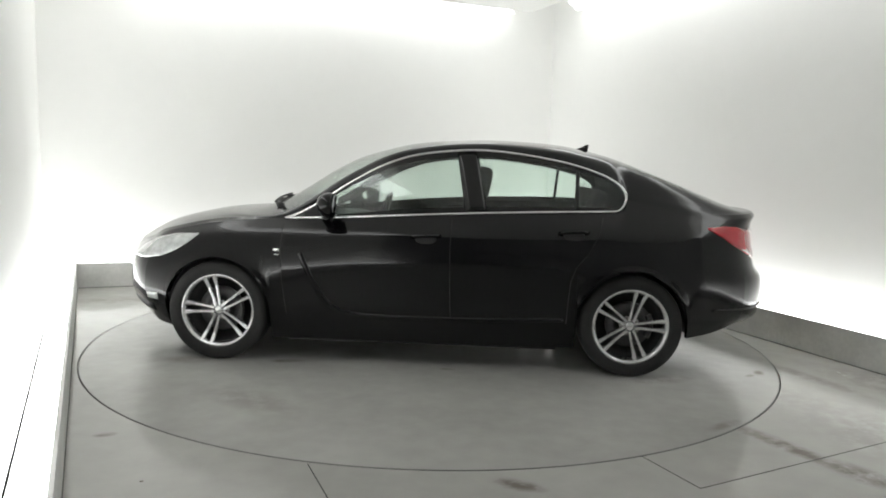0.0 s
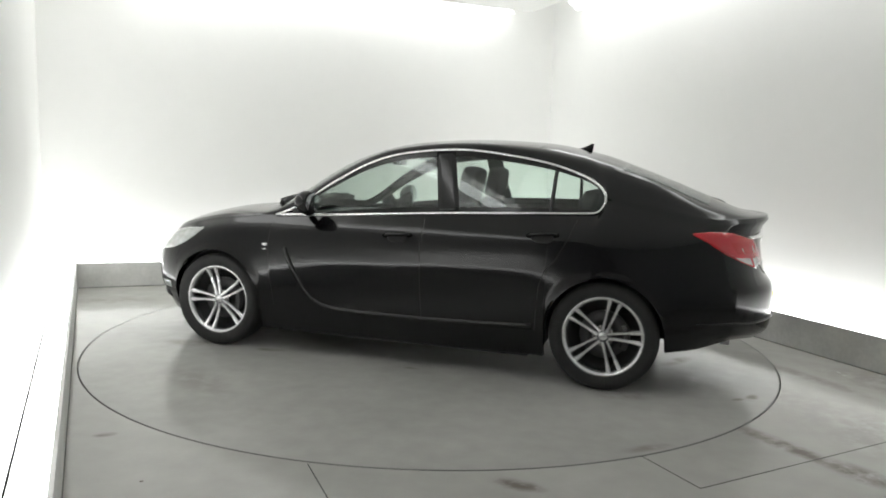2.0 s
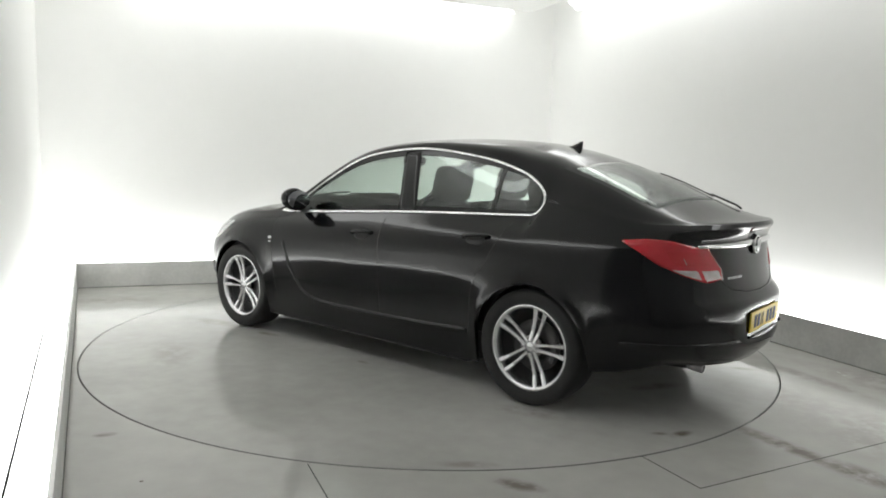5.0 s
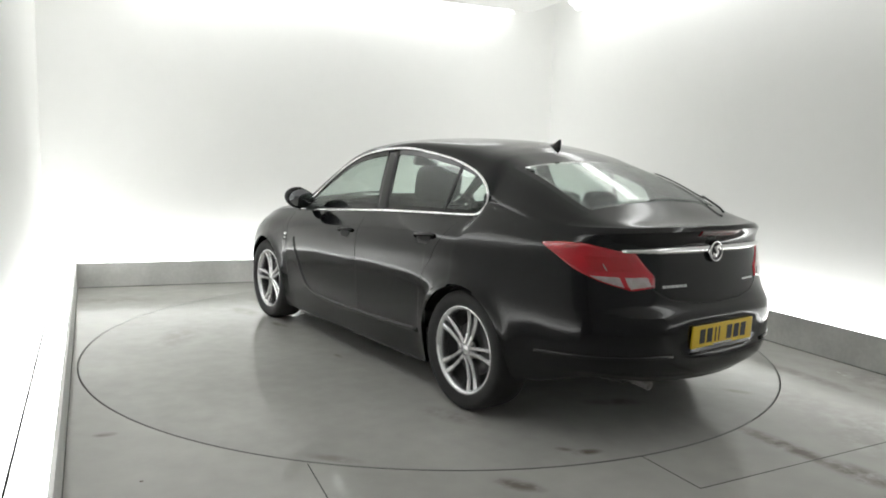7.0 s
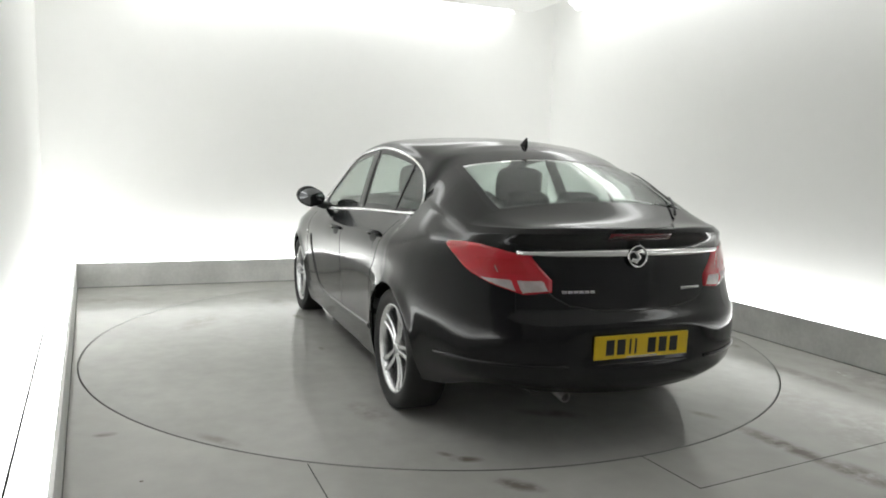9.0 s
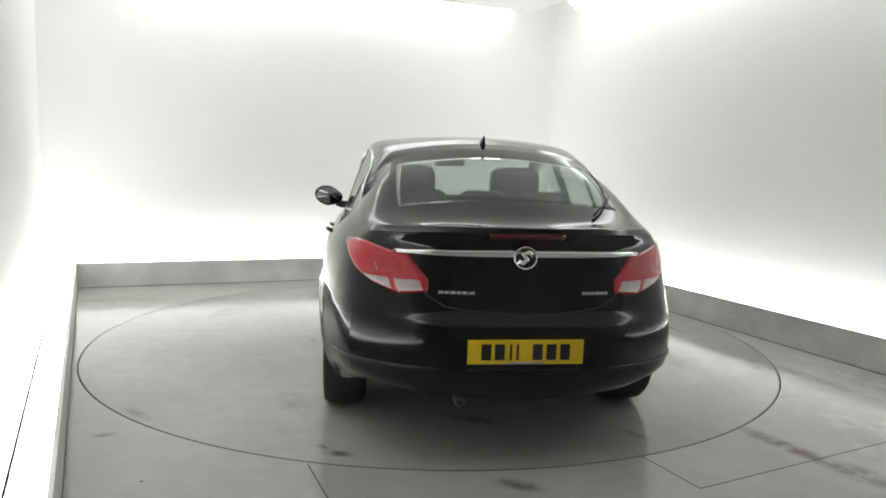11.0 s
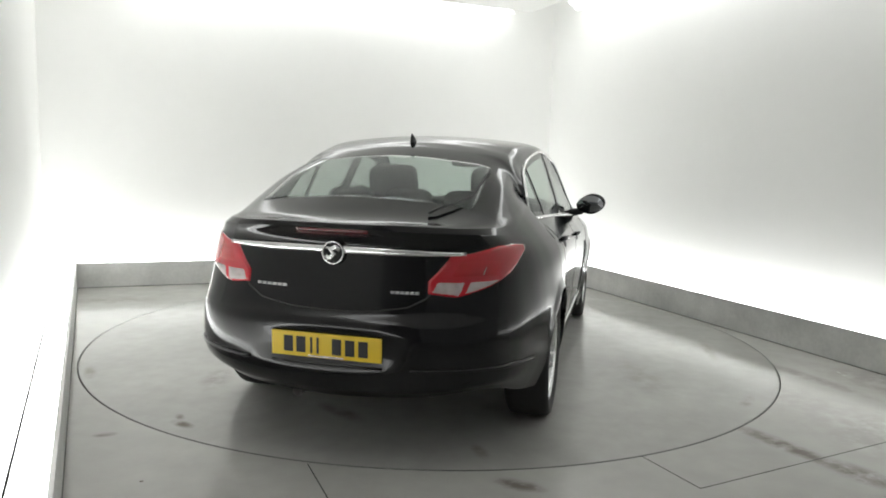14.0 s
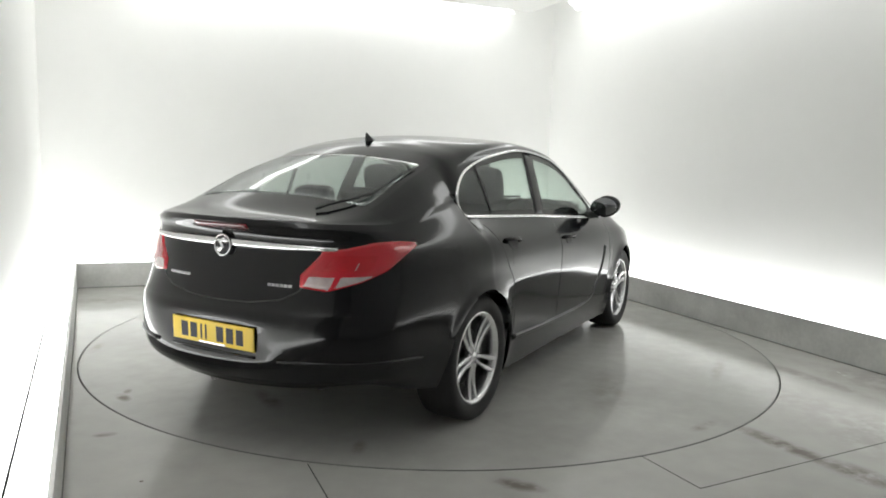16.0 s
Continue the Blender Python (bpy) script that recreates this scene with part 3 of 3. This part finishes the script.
prism(bm, [(-.94, .5), (-1.75, .5), (-2.1, .42), (-2.1, -.42), (-1.75, -.5), (-.94, -.5)], .27, .34)
bmesh.ops.recalc_face_normals(bm, faces=bm.faces)
part("underbody", bm, BLACK_TRIM, car, smooth=False)

# ---- fittings laid on the body's surface ----
from mathutils.bvhtree import BVHTree

skin = bmesh.new()
for sg in (1, -1):
    vs = [[skin.verts.new((p.x, p.y * sg, p.z)) for p in col] for col in GRID]
    for i in range(len(GRID) - 1):
        for j in range(TOP):
            skin.faces.new((vs[i][j], vs[i][j + 1], vs[i + 1][j + 1], vs[i + 1][j]))
skin.normal_update()
SKIN = BVHTree.FromBMesh(skin)
skin.free()


def cast(start, way):
    hit, n, _, _ = SKIN.ray_cast(Vector(start), Vector(way).normalized())
    if hit is None:
        hit, n, _, _ = SKIN.find_nearest(Vector(start) + Vector(way).normalized() * 2)
    if n.dot(Vector(way)) > 0:
        n = -n
    return hit, n


def on_side(x, z, sg):
    return cast((x, 2.2 * sg, z), (0, -sg, 0))


def on_rear(y, z):
    return cast((-4, y + 0.0007, z), (1, 0, 0))


def on_top(x, y):
    return cast((x, y + 0.0007, 3), (0, 0, -1))


def on_corner(x0, y0, phi, z, sg, front=False):
    """From outside towards a vertical axis inside a corner of the car; phi 0 is straight back (or ahead)."""
    d = Vector((math.cos(radians(phi)) * (1 if front else -1), math.sin(radians(phi)) * sg, 0))
    return cast(Vector((x0, y0 * sg, z)) + d * 1.5, -d)


def laid(fn, nu, nv, proud=0.004, sunk=0.008):
    """A shell laid on the surface: fn(u, v) gives place and normal for u, v in 0..1."""
    bm = bmesh.new()
    up, low = [], []
    for i in range(nu + 1):
        a, b = [], []
        for j in range(nv + 1):
            p, n = fn(i / nu, j / nv)
            rim = 0.35 if i in (0, nu) or j in (0, nv) else 1.0
            a.append(bm.verts.new(p + n * proud * rim))
            b.append(bm.verts.new(p - n * sunk))
        up.append(a)
        low.append(b)
    for i in range(nu):
        for j in range(nv):
            bm.faces.new((up[i][j], up[i + 1][j], up[i + 1][j + 1], up[i][j + 1]))
    ring = [(i, 0) for i in range(nu)] + [(nu, j) for j in range(nv)] + [(i, nv) for i in range(nu, 0, -1)] + [(0, j) for j in range(nv, 0, -1)]
    for (i, j), (k, m) in zip(ring, ring[1:] + ring[:1]):
        bm.faces.new((up[i][j], up[k][m], low[k][m], low[i][j]))
    bmesh.ops.recalc_face_normals(bm, faces=bm.faces)
    return bm


def ease(xs, ys, x):
    return float(np.interp(x, xs, ys))


def line_on(points, fn, lift, steps=6):
    out = []
    for p, q in zip(points, points[1:]):
        for k in range(steps):
            f = k / steps
            loc, n = fn(p[0] + (q[0] - p[0]) * f, p[1] + (q[1] - p[1]) * f)
            out.append(loc + n * lift)
    loc, n = fn(*points[-1])
    return out + [loc + n * lift]


# tail lamps
PHI_TOP, Z_LAMP_TOP = (14, 26, 36, 51.6, 65, 78.6), (.945, .955, .966, .994, .998, .985)
PHI_LOW, Z_LAMP_LOW = (14.2, 27.9, 43.4, 57.3, 68.4, 78.6), (.789, .775, .816, .868, .932, .978)


def lamp_fn(sg, z_from, z_to, phi_end, inset=0.0):
    def fn(u, v):
        lo_in, hi_in = 14.2, 25.5
        pin = lo_in + (hi_in - lo_in) * np.clip(((z_from + (min(z_to, .953) - z_from) * v) - .79) / .163, 0, 1)
        phi = pin + inset * 8 + (phi_end - inset * 8 - pin) * u
        top = min(z_to, ease(PHI_TOP, Z_LAMP_TOP, phi)) - inset * .02
        low = max(z_from, ease(PHI_LOW, Z_LAMP_LOW, phi)) + inset * .02
        return on_corner(-1.75, .30, phi, low + (max(top, low) - low) * v, sg)
    return fn


def chamber(sg, phi0, phi1):
    """One clear chamber along the foot of a tail lamp."""
    def fn(u, v):
        phi = phi0 + (phi1 - phi0) * u + 3.0 * v
        low = ease(PHI_LOW, Z_LAMP_LOW, phi) + .004
        return on_corner(-1.75, .30, phi, low + (max(.846, low + .004) - low) * v, sg)
    return fn


for sg in (1, -1):
    lamp = part("tail_lamp", laid(lamp_fn(sg, .70, 1.1, 78.4), 26, 14, .007), TAIL_RED, car, "red wrap-round tail lamp")
    part("reversing_lens", laid(chamber(sg, 15.0, 30.2), 8, 5, .0095, -.004), TAIL_CLEAR, lamp, "clear lower lens")
    part("reversing_lens", laid(chamber(sg, 30.6, 49.0), 8, 5, .0095, -.004), TAIL_CLEAR, lamp, "clear lower lens")
    reflector = part("inner_reflector", laid(lambda u, v, s=sg: on_corner(-1.75, .30, 22 + 28 * u + 7 * v, .853 + .094 * v, s), 8, 6, .0085, -.004), TAIL_MID, lamp, "deep red inner reflector")
    for z in (.874, .900, .926):
        part("reflector_rib", laid(lambda u, v, s=sg, c=z: on_corner(-1.75, .30, 24 + 24 * u + 60 * (c - .85), c + .005 * v, s), 8, 1, .010, -.006), TAIL_DARK, reflector)
    part("lamp_bulb_rim", laid(lambda u, v, s=sg: on_corner(-1.75, .30, 40 + 1.6 * u + 3 * v, .862 + .050 * v, s), 2, 4, .0105, -.006), TAIL_CLEAR, reflector, "bright upright rib")


# chrome bar with round badge, high brake lamp, lettering bars
def bar_fn(u, v):
    y = .575 - 1.15 * u
    mid, half = .966 - .004 * (y / .57) ** 2, .020 * (1 - .55 * abs(y / .575) ** 2.5)
    return on_rear(y, mid + half * (2 * v - 1))


part("chrome_bar", laid(bar_fn, 40, 4, .014), CHROME, tailgate, "chrome bar across the tailgate")
loc, nrm = on_rear(0, .950)
turn_badge = Matrix.Translation(loc + nrm * .012) @ nrm.to_track_quat("Y", "Z").to_matrix().to_4x4()
bm = bmesh.new()
lathe(bm, [(.043, -.01), (.044, .008), (.049, .013), (.053, .010), (.055, 0), (.054, -.01)], 40, True)
bmesh.ops.recalc_face_normals(bm, faces=bm.faces)
bm.transform(turn_badge)
badge = part("badge_ring", bm, CHROME, tailgate, "round chrome badge ring")
bm = bmesh.new()
lathe(bm, [(.001, .004), (.047, .002), (.047, -.012), (.001, -.012)], 32)
bmesh.ops.recalc_face_normals(bm, faces=bm.faces)
bm.transform(turn_badge)
part("badge_disc", bm, BLACK_TRIM, badge)
bm = bmesh.new()
tube(bm, [(-.034, .008, .012), (-.012, .011, .026), (.012, .011, .016), (-.006, .011, -.004), (.012, .011, -.024), (.034, .008, -.014)], .0125, 8, flat=.6)
bm.transform(turn_badge)
part("badge_emblem", bm, CHROME, badge, "plain chrome shape")
part("high_brake_lamp", laid(lambda u, v: on_rear(.17 - .34 * u, 1.030 + .030 * v), 16, 3, .004), TAIL_DEEP, tailgate, "dark red brake lamp strip under the spoiler lip")
for y0, y1, z in ((.386, .222, .790), (-.268, -.396, .790)):
    n_bars = 6
    for k in range(n_bars):
        w = (y1 - y0) / n_bars
        part("letter_bar", laid(lambda u, v, a=y0 + w * k, w=w: on_rear(a + w * (.08 + .84 * u), z - .0065 + .013 * v), 3, 2, .003), LETTER, tailgate)
gap = line_on([(.455, .80), (.425, .768), (.35, .728), (.19, .704), (0, .698), (-.19, .704), (-.35, .728), (-.425, .768), (-.455, .80)], on_rear, -.0015)
bm = bmesh.new()
tube(bm, gap, .0045, 6)
part("lid_joint", bm, SEAM, tailgate)
# number plate with plain bars
plate_m = pose(-2.374, 0, .543, 0, -2, 0)
bm = bmesh.new()
box(bm, (-.003, -.26, -.0555), (.006, .26, .0555), plate_m)
plate = part("number_plate", bm, PLATE_YELLOW, car, "yellow number plate", smooth=False, bevel=.002)
for k, y in enumerate((.178, .118, .068, .038, -.052, -.114, -.176)):
    wide = .010 if k in (2, 3) else .044
    bm = bmesh.new()
    box(bm, (-.0045, y - wide / 2, -.036), (-.0025, y + wide / 2, .036), plate_m)
    part("plate_bar", bm, INK_SHADE, plate, smooth=False)
bm = bmesh.new()
box(bm, (-.0045, -.085, -.0525), (-.0025, .085, -.0455), plate_m)
part("plate_footer", bm, ALLOY, plate, smooth=False)
bm = bmesh.new()
tube(bm, line_on([(.26, .462), (-.26, .462)], on_rear, .003), .006, 6)
part("plate_ledge", bm, PAINT, bumper)

bm = bmesh.new()
lathe(bm, [(.020, -.20), (.026, -.20), (.026, .02), (.023, .026), (.020, .02)], 20, True)
bmesh.ops.recalc_face_normals(bm, faces=bm.faces)
bm.transform(pose(-2.114, 0.251, 0.240) @ pose(0, 0, 0, -8, 0, 90))
part("exhaust_pipe", bm, STEEL, car, "short steel exhaust pipe")

# rear bumper crease, sill blade crease, handles, badges
for sg in (1, -1):
    pts = []
    for phi in range(10, 67, 3):
        p, n = on_corner(-1.6, .25, phi, .462 - .022 * max(0, (phi - 50) / 34), sg)
        pts.append(p + n * .001)
    bm = bmesh.new()
    tube(bm, pts, .010, 8)
    part("bumper_crease", bm, PAINT, bumper)
    blade = [(.805, .75), (.78, .685), (.735, .59), (.67, .475), (.61, .405), (.54, .366), (.43, .343), (.2, .333), (-.2, .335), (-.6, .345), (-.93, .36)]
    bm = bmesh.new()
    tube(bm, line_on(blade, lambda x, z, s=sg: on_side(x, z, s), -.0125, 8), .022, 10)
    part("blade_crease", bm, PAINT, doors["front", sg], "curved blade crease along the door")
    for which, x0, z0 in (("front", -.02, .872), ("rear", -.975, .925)):
        dr = doors[which, sg]
        # Flat black patch painted for the shade in the hollow behind the handle.
        part("handle_shade", laid(lambda u, v, s=sg, a=x0, c=z0: on_side(a + .07 * (2 * u - 1) * math.sqrt(max(0, 1 - (2 * v - 1) ** 2 * .8)), c - .006 + .032 * (2 * v - 1), s), 8, 6, .0015), INK_SHADE, dr)
        pts = []
        for k in range(9):
            f = k / 8 * 2 - 1
            p, n = on_side(x0 + .095 * f, z0 + .008 - .006 * f, sg)
            pts.append(p + n * (.026 * (1 - f ** 4)))
        bm = bmesh.new()
        tube(bm, pts, .0125, 8)
        part("door_handle", bm, PAINT, dr, "body-coloured bar handle")
for sg in (1, -1):
    joints = (("front", [(.93, .93), (.935, .75), (.925, .55), (.90, .34)]), ("front", [(-.185, .985), (-.18, .80), (-.185, .55), (-.195, .32)]),
              ("rear", [(-1.17, 1.03), (-1.13, .92), (-1.07, .80), (-1.0, .72), (-.965, .62), (-.955, .48), (-.95, .34)]))
    for which, pts in joints:
        bm = bmesh.new()
        tube(bm, line_on(pts, lambda x, z, s=sg: on_side(x, z, s), -.0008, 6), .0024, 6)
        part("door_joint", bm, SEAM, doors[which, sg])
side_badge = part("wing_badge", laid(lambda u, v: on_side(.985 - .042 * u, .752 + .02 * v, 1), 3, 2, .004), CHROME, car, "small chrome badge on the wing")
part("badge_bar", laid(lambda u, v: on_side(.980 - .034 * u, .728 + .007 * v, 1), 3, 2, .003), CHROME, side_badge)

# window surround, pillars, dividers
def edge_line(name, s0, s1, steps, sg, lift=.004):
    out = []
    for k in range(steps + 1):
        p = row(name, s0 + (s1 - s0) * k / steps)
        out.append(Vector((p.x, (p.y + lift) * sg, p.z)))
    return out


for sg in (1, -1):
    loop = edge_line("belt", S_TIP_F, S_TIP_R, 70, sg) + edge_line("drip", S_TIP_R, S_TIP_F, 90, sg)[1:-1]
    bm = bmesh.new()
    tube(bm, loop, .0095, 8, closed=True)
    part("window_trim", bm, CHROME, car, "bright chrome window surround")
    def pillar(x_low0, x_low1, x_up0, x_up1, z0, z1):
        def fn(u, v, s=sg):
            x = (x_low0 + (x_low1 - x_low0) * u) * (1 - v) + (x_up0 + (x_up1 - x_up0) * u) * v
            st = station(x)
            a, b = row("belt", st), row("drip", st)
            p, n = on_side(x, a.z + (b.z - a.z) * (z0 + (z1 - z0) * v), s)
            return p, n
        return fn
    part("door_pillar", laid(pillar(-.27, -.415, -.20, -.33, .01, .985), 4, 10, .004, .012), GLOSS_BLACK, car, "gloss black centre pillar")
    part("window_divider", laid(pillar(-.985, -1.012, -1.0, -1.022, .01, .97), 2, 8, .004, .012), GLOSS_BLACK, car)
    part("mirror_panel", laid(pillar(.80, .66, .80, .70, .02, .95), 4, 6, .004, .008), BLACK_TRIM, car)
    # door mirror
    bm = bmesh.new()
    bmesh.ops.create_uvsphere(bm, u_segments=24, v_segments=14, radius=1)
    for v in bm.verts:
        x, y, z = v.co
        x = max(x, -.35)
        taper = 1 - .22 * (y + 1) / 2 if y < 0 else 1 - .1 * y
        v.co = Vector((.60 + x * .085, (.965 + y * .115) * sg, 1.068 + z * .083 * (1 - .25 * max(0, -y)) + .012 * y))
    bmesh.ops.recalc_face_normals(bm, faces=bm.faces)
    mirror = part("door_mirror", bm, PAINT, car, "black door mirror")
    bm = bmesh.new()
    lathe(bm, [(.001, .0), (.9, .0), (1.0, .006), (1.0, .012), (.001, .012)], 28)
    bmesh.ops.recalc_face_normals(bm, faces=bm.faces)
    for v in bm.verts:
        v.co = Vector((.5665 - v.co.y + .004, (.965 + v.co.x * .098) * sg, 1.069 + v.co.z * .066))
    part("mirror_glass", bm, MIRROR, mirror, "mirror glass")
    bm = bmesh.new()
    tube(bm, [(.63, .90 * sg, 1.01), (.655, .85 * sg, .995), (.68, .79 * sg, .99)], .032, 8, flat=.7)
    part("mirror_foot", bm, BLACK_TRIM, mirror)

# head lamps, fog lamps
for sg in (1, -1):
    def head(u, v, s=sg):
        phi = 22 + (84 - 22) * u
        top, low = ease((22, 47, 64, 84), (.725, .80, .838, .849), phi), ease((22, 45, 59, 69, 79, 84), (.655, .66, .684, .728, .795, .842), phi)
        return on_corner(1.45, .3, phi, low + (top - low) * v, s, True)
    lamp = part("head_lamp", laid(head, 18, 8, .005), LAMP_CLEAR, car, "clear swept-back head lamp")
    part("fog_lamp", laid(lambda u, v, s=sg: on_corner(1.45, .3, 48 + 10 * u, .385 + .05 * v, s, True), 5, 4, .005), LAMP_CLEAR, car, "small round fog lamp")
    part("front_skirt", laid(lambda u, v, s=sg: on_corner(1.35, .2, 5 + 45 * u, .30 + .05 * v, s, True), 14, 3, .012), BLACK_TRIM, car)

# roof aerial, rear wiper, front wiper cowl
p, n = on_top(-1.12, 0)
slope = (on_top(-1.02, 0)[0].z - on_top(-1.16, 0)[0].z) / .14
bm = bmesh.new()
rings = []
for f in (0, .25, .5, .75, 1):
    x0, x1, w = p.x + .085 - .110 * f ** .85, p.x - .036 - .008 * f, .017 * (1 - f) ** .7 + .003
    ring = []
    for x, y in ((x0, 0), ((x0 + x1) / 2, w), (x1, w * .6), (x1, -w * .6), ((x0 + x1) / 2, -w)):
        ring.append(bm.verts.new((x, y, p.z + (x - p.x) * slope * (1 - f) - .008 + .054 * f)))
    rings.append(ring)
for a, b in zip(rings, rings[1:]):
    for k in range(5):
        bm.faces.new((a[k], a[(k + 1) % 5], b[(k + 1) % 5], b[k]))
bm.faces.new(rings[-1])
bmesh.ops.recalc_face_normals(bm, faces=bm.faces)
part("roof_aerial", bm, PAINT, car, "black shark-fin aerial", bevel=.002)
bm = bmesh.new()
arm = []
for x, y, h in ((-2.085, -.375, .012), (-2.04, -.405, .020), (-1.95, -.465, .020), (-1.84, -.525, .018)):
    q, n = on_top(x, y)
    arm.append(q + n * h)
tube(bm, arm, .0065, 6)
wiper = part("rear_wiper", bm, BLACK_TRIM, car, "black rear wiper on the glass edge")
bm = bmesh.new()
blade = []
for k in range(8):
    x = -1.86 + k / 7 * .38
    q, n = on_top(x, -.515 - .025 * math.sin(k / 7 * 2))
    blade.append(q + n * .010)
tube(bm, blade, .0042, 6)
part("wiper_blade", bm, RUBBER, wiper)
bm = bmesh.new()
cowl = []
for k in range(13):
    y = -.62 + k / 12 * 1.24
    q, n = on_top(1.17 - .22 * (y / .7) ** 2, y)
    cowl.append(q + n * .012)
tube(bm, cowl, .02, 6, flat=.7)
part("wiper_cowl", bm, BLACK_TRIM, car)
for y0, y1 in ((.45, -.05), (-.1, -.55)):
    bm = bmesh.new()
    arm = []
    for k in range(7):
        y = y0 + (y1 - y0) * k / 6
        q, n = on_top(1.16 - .16 * (y / .7) ** 2 - .05 * k / 6, y)
        arm.append(q + n * .03)
    tube(bm, arm, .009, 6)
    part("front_wiper", bm, BLACK_TRIM, car)

# ---- cabin ----
def cushion(bm, lo, hi, m=None):
    n0 = len(bm.verts)
    bmesh.ops.create_uvsphere(bm, u_segments=20, v_segments=12, radius=1)
    bm.verts.ensure_lookup_table()
    for v in bm.verts[n0:]:
        c = [math.copysign(abs(k) ** .45, k) for k in v.co]
        p = Vector([(lo[i] + hi[i]) / 2 + c[i] * (hi[i] - lo[i]) / 2 for i in range(3)])
        v.co = m @ p if m else p


for sg in (1, -1):
    seat = new("front_seat")
    seat.parent = car
    seat.location = (.10, .37 * sg, -.025)
    bm = bmesh.new()
    cushion(bm, (-.25, -.25, .34), (.30, .25, .56))
    part("seat_cushion", bm, SEAT_CLOTH, seat)
    bm = bmesh.new()
    cushion(bm, (-.07, -.24, -.02), (.09, .24, .66), pose(-.24, 0, .50, 0, -20, 0))
    part("backrest", bm, SEAT_CLOTH, seat)
    bm = bmesh.new()
    cushion(bm, (-.06, -.175, -.13), (.06, .175, .115), pose(-.475, 0, 1.25, 0, -12, 0))
    part("headrest", bm, SEAT_CLOTH, seat)
    for y in (-.06, .06):
        bm = bmesh.new()
        tube(bm, [(-.45, y, 1.08), (-.47, y, 1.2)], .007, 6)
        part("headrest_post", bm, STEEL, seat)
bench = new("rear_seat")
bench.parent = car
bm = bmesh.new()
cushion(bm, (-1.0, -.62, .34), (-.5, .62, .58))
part("seat_cushion", bm, SEAT_CLOTH, bench)
bm = bmesh.new()
cushion(bm, (-.07, -.62, -.02), (.07, .62, .60), pose(-.98, 0, .52, 0, -22, 0))
part("backrest", bm, SEAT_CLOTH, bench)
for y in (-.36, 0, .36):
    bm = bmesh.new()
    cushion(bm, (-.05, -.14, -.075), (.05, .14, .075), pose(-1.19, y, 1.125, 0, -18, 0))
    part("headrest", bm, SEAT_CLOTH, bench)
bm = bmesh.new()
cushion(bm, (.48, -.72, .62), (1.05, .72, .965))
part("dashboard", bm, CABIN, car)
bm = bmesh.new()
prism(bm, [(.95, -.78), (.95, .78), (-1.95, .66), (-1.95, -.66)], .31, .36)
bmesh.ops.recalc_face_normals(bm, faces=bm.faces)
part("cabin_floor", bm, CABIN, car, smooth=False)
bm = bmesh.new()
prism(bm, [(-1.22, -.60), (-1.22, .60), (-1.94, .54), (-1.94, -.54)], 1.0, 1.02)
bmesh.ops.recalc_face_normals(bm, faces=bm.faces)
part("parcel_shelf", bm, CABIN, car, smooth=False)
bm = bmesh.new()
ring = [(.44 - .06 * math.sin(k * math.tau / 28), -.37 + .18 * math.cos(k * math.tau / 28), .93 + .17 * math.sin(k * math.tau / 28)) for k in range(28)]
tube(bm, ring, .014, 6, closed=True)
wheel_rim = part("steering_wheel", bm, CABIN, car)
bm = bmesh.new()
cushion(bm, (.42, -.43, .88), (.50, -.31, .97))
tube(bm, [(.44, -.54, .93), (.46, -.37, .93), (.44, -.20, .93)], .018, 6)
part("wheel_boss", bm, CABIN, wheel_rim)
bm = bmesh.new()
cushion(bm, (.30, -.12, 1.335), (.345, .12, 1.405))
part("cabin_mirror", bm, CABIN, car)


def motions():
    """The turntable carries the car round by about seven degrees a second."""
    start, rate = 176.613, -7.233
    ox, oy = 0.034, -0.141
    car_rows, disc_rows = [], []
    for k in range(17):
        a = start + rate * k
        c, s = math.cos(radians(a)), math.sin(radians(a))
        car_rows.append((float(k), pose(ox * c - oy * s, ox * s + oy * c, 0, 0, 0, a)))
        disc_rows.append((float(k), pose(HUB.x, HUB.y, 0, 0, 0, a)))
    walk(car, car_rows)
    walk(turntable, disc_rows)


motions()
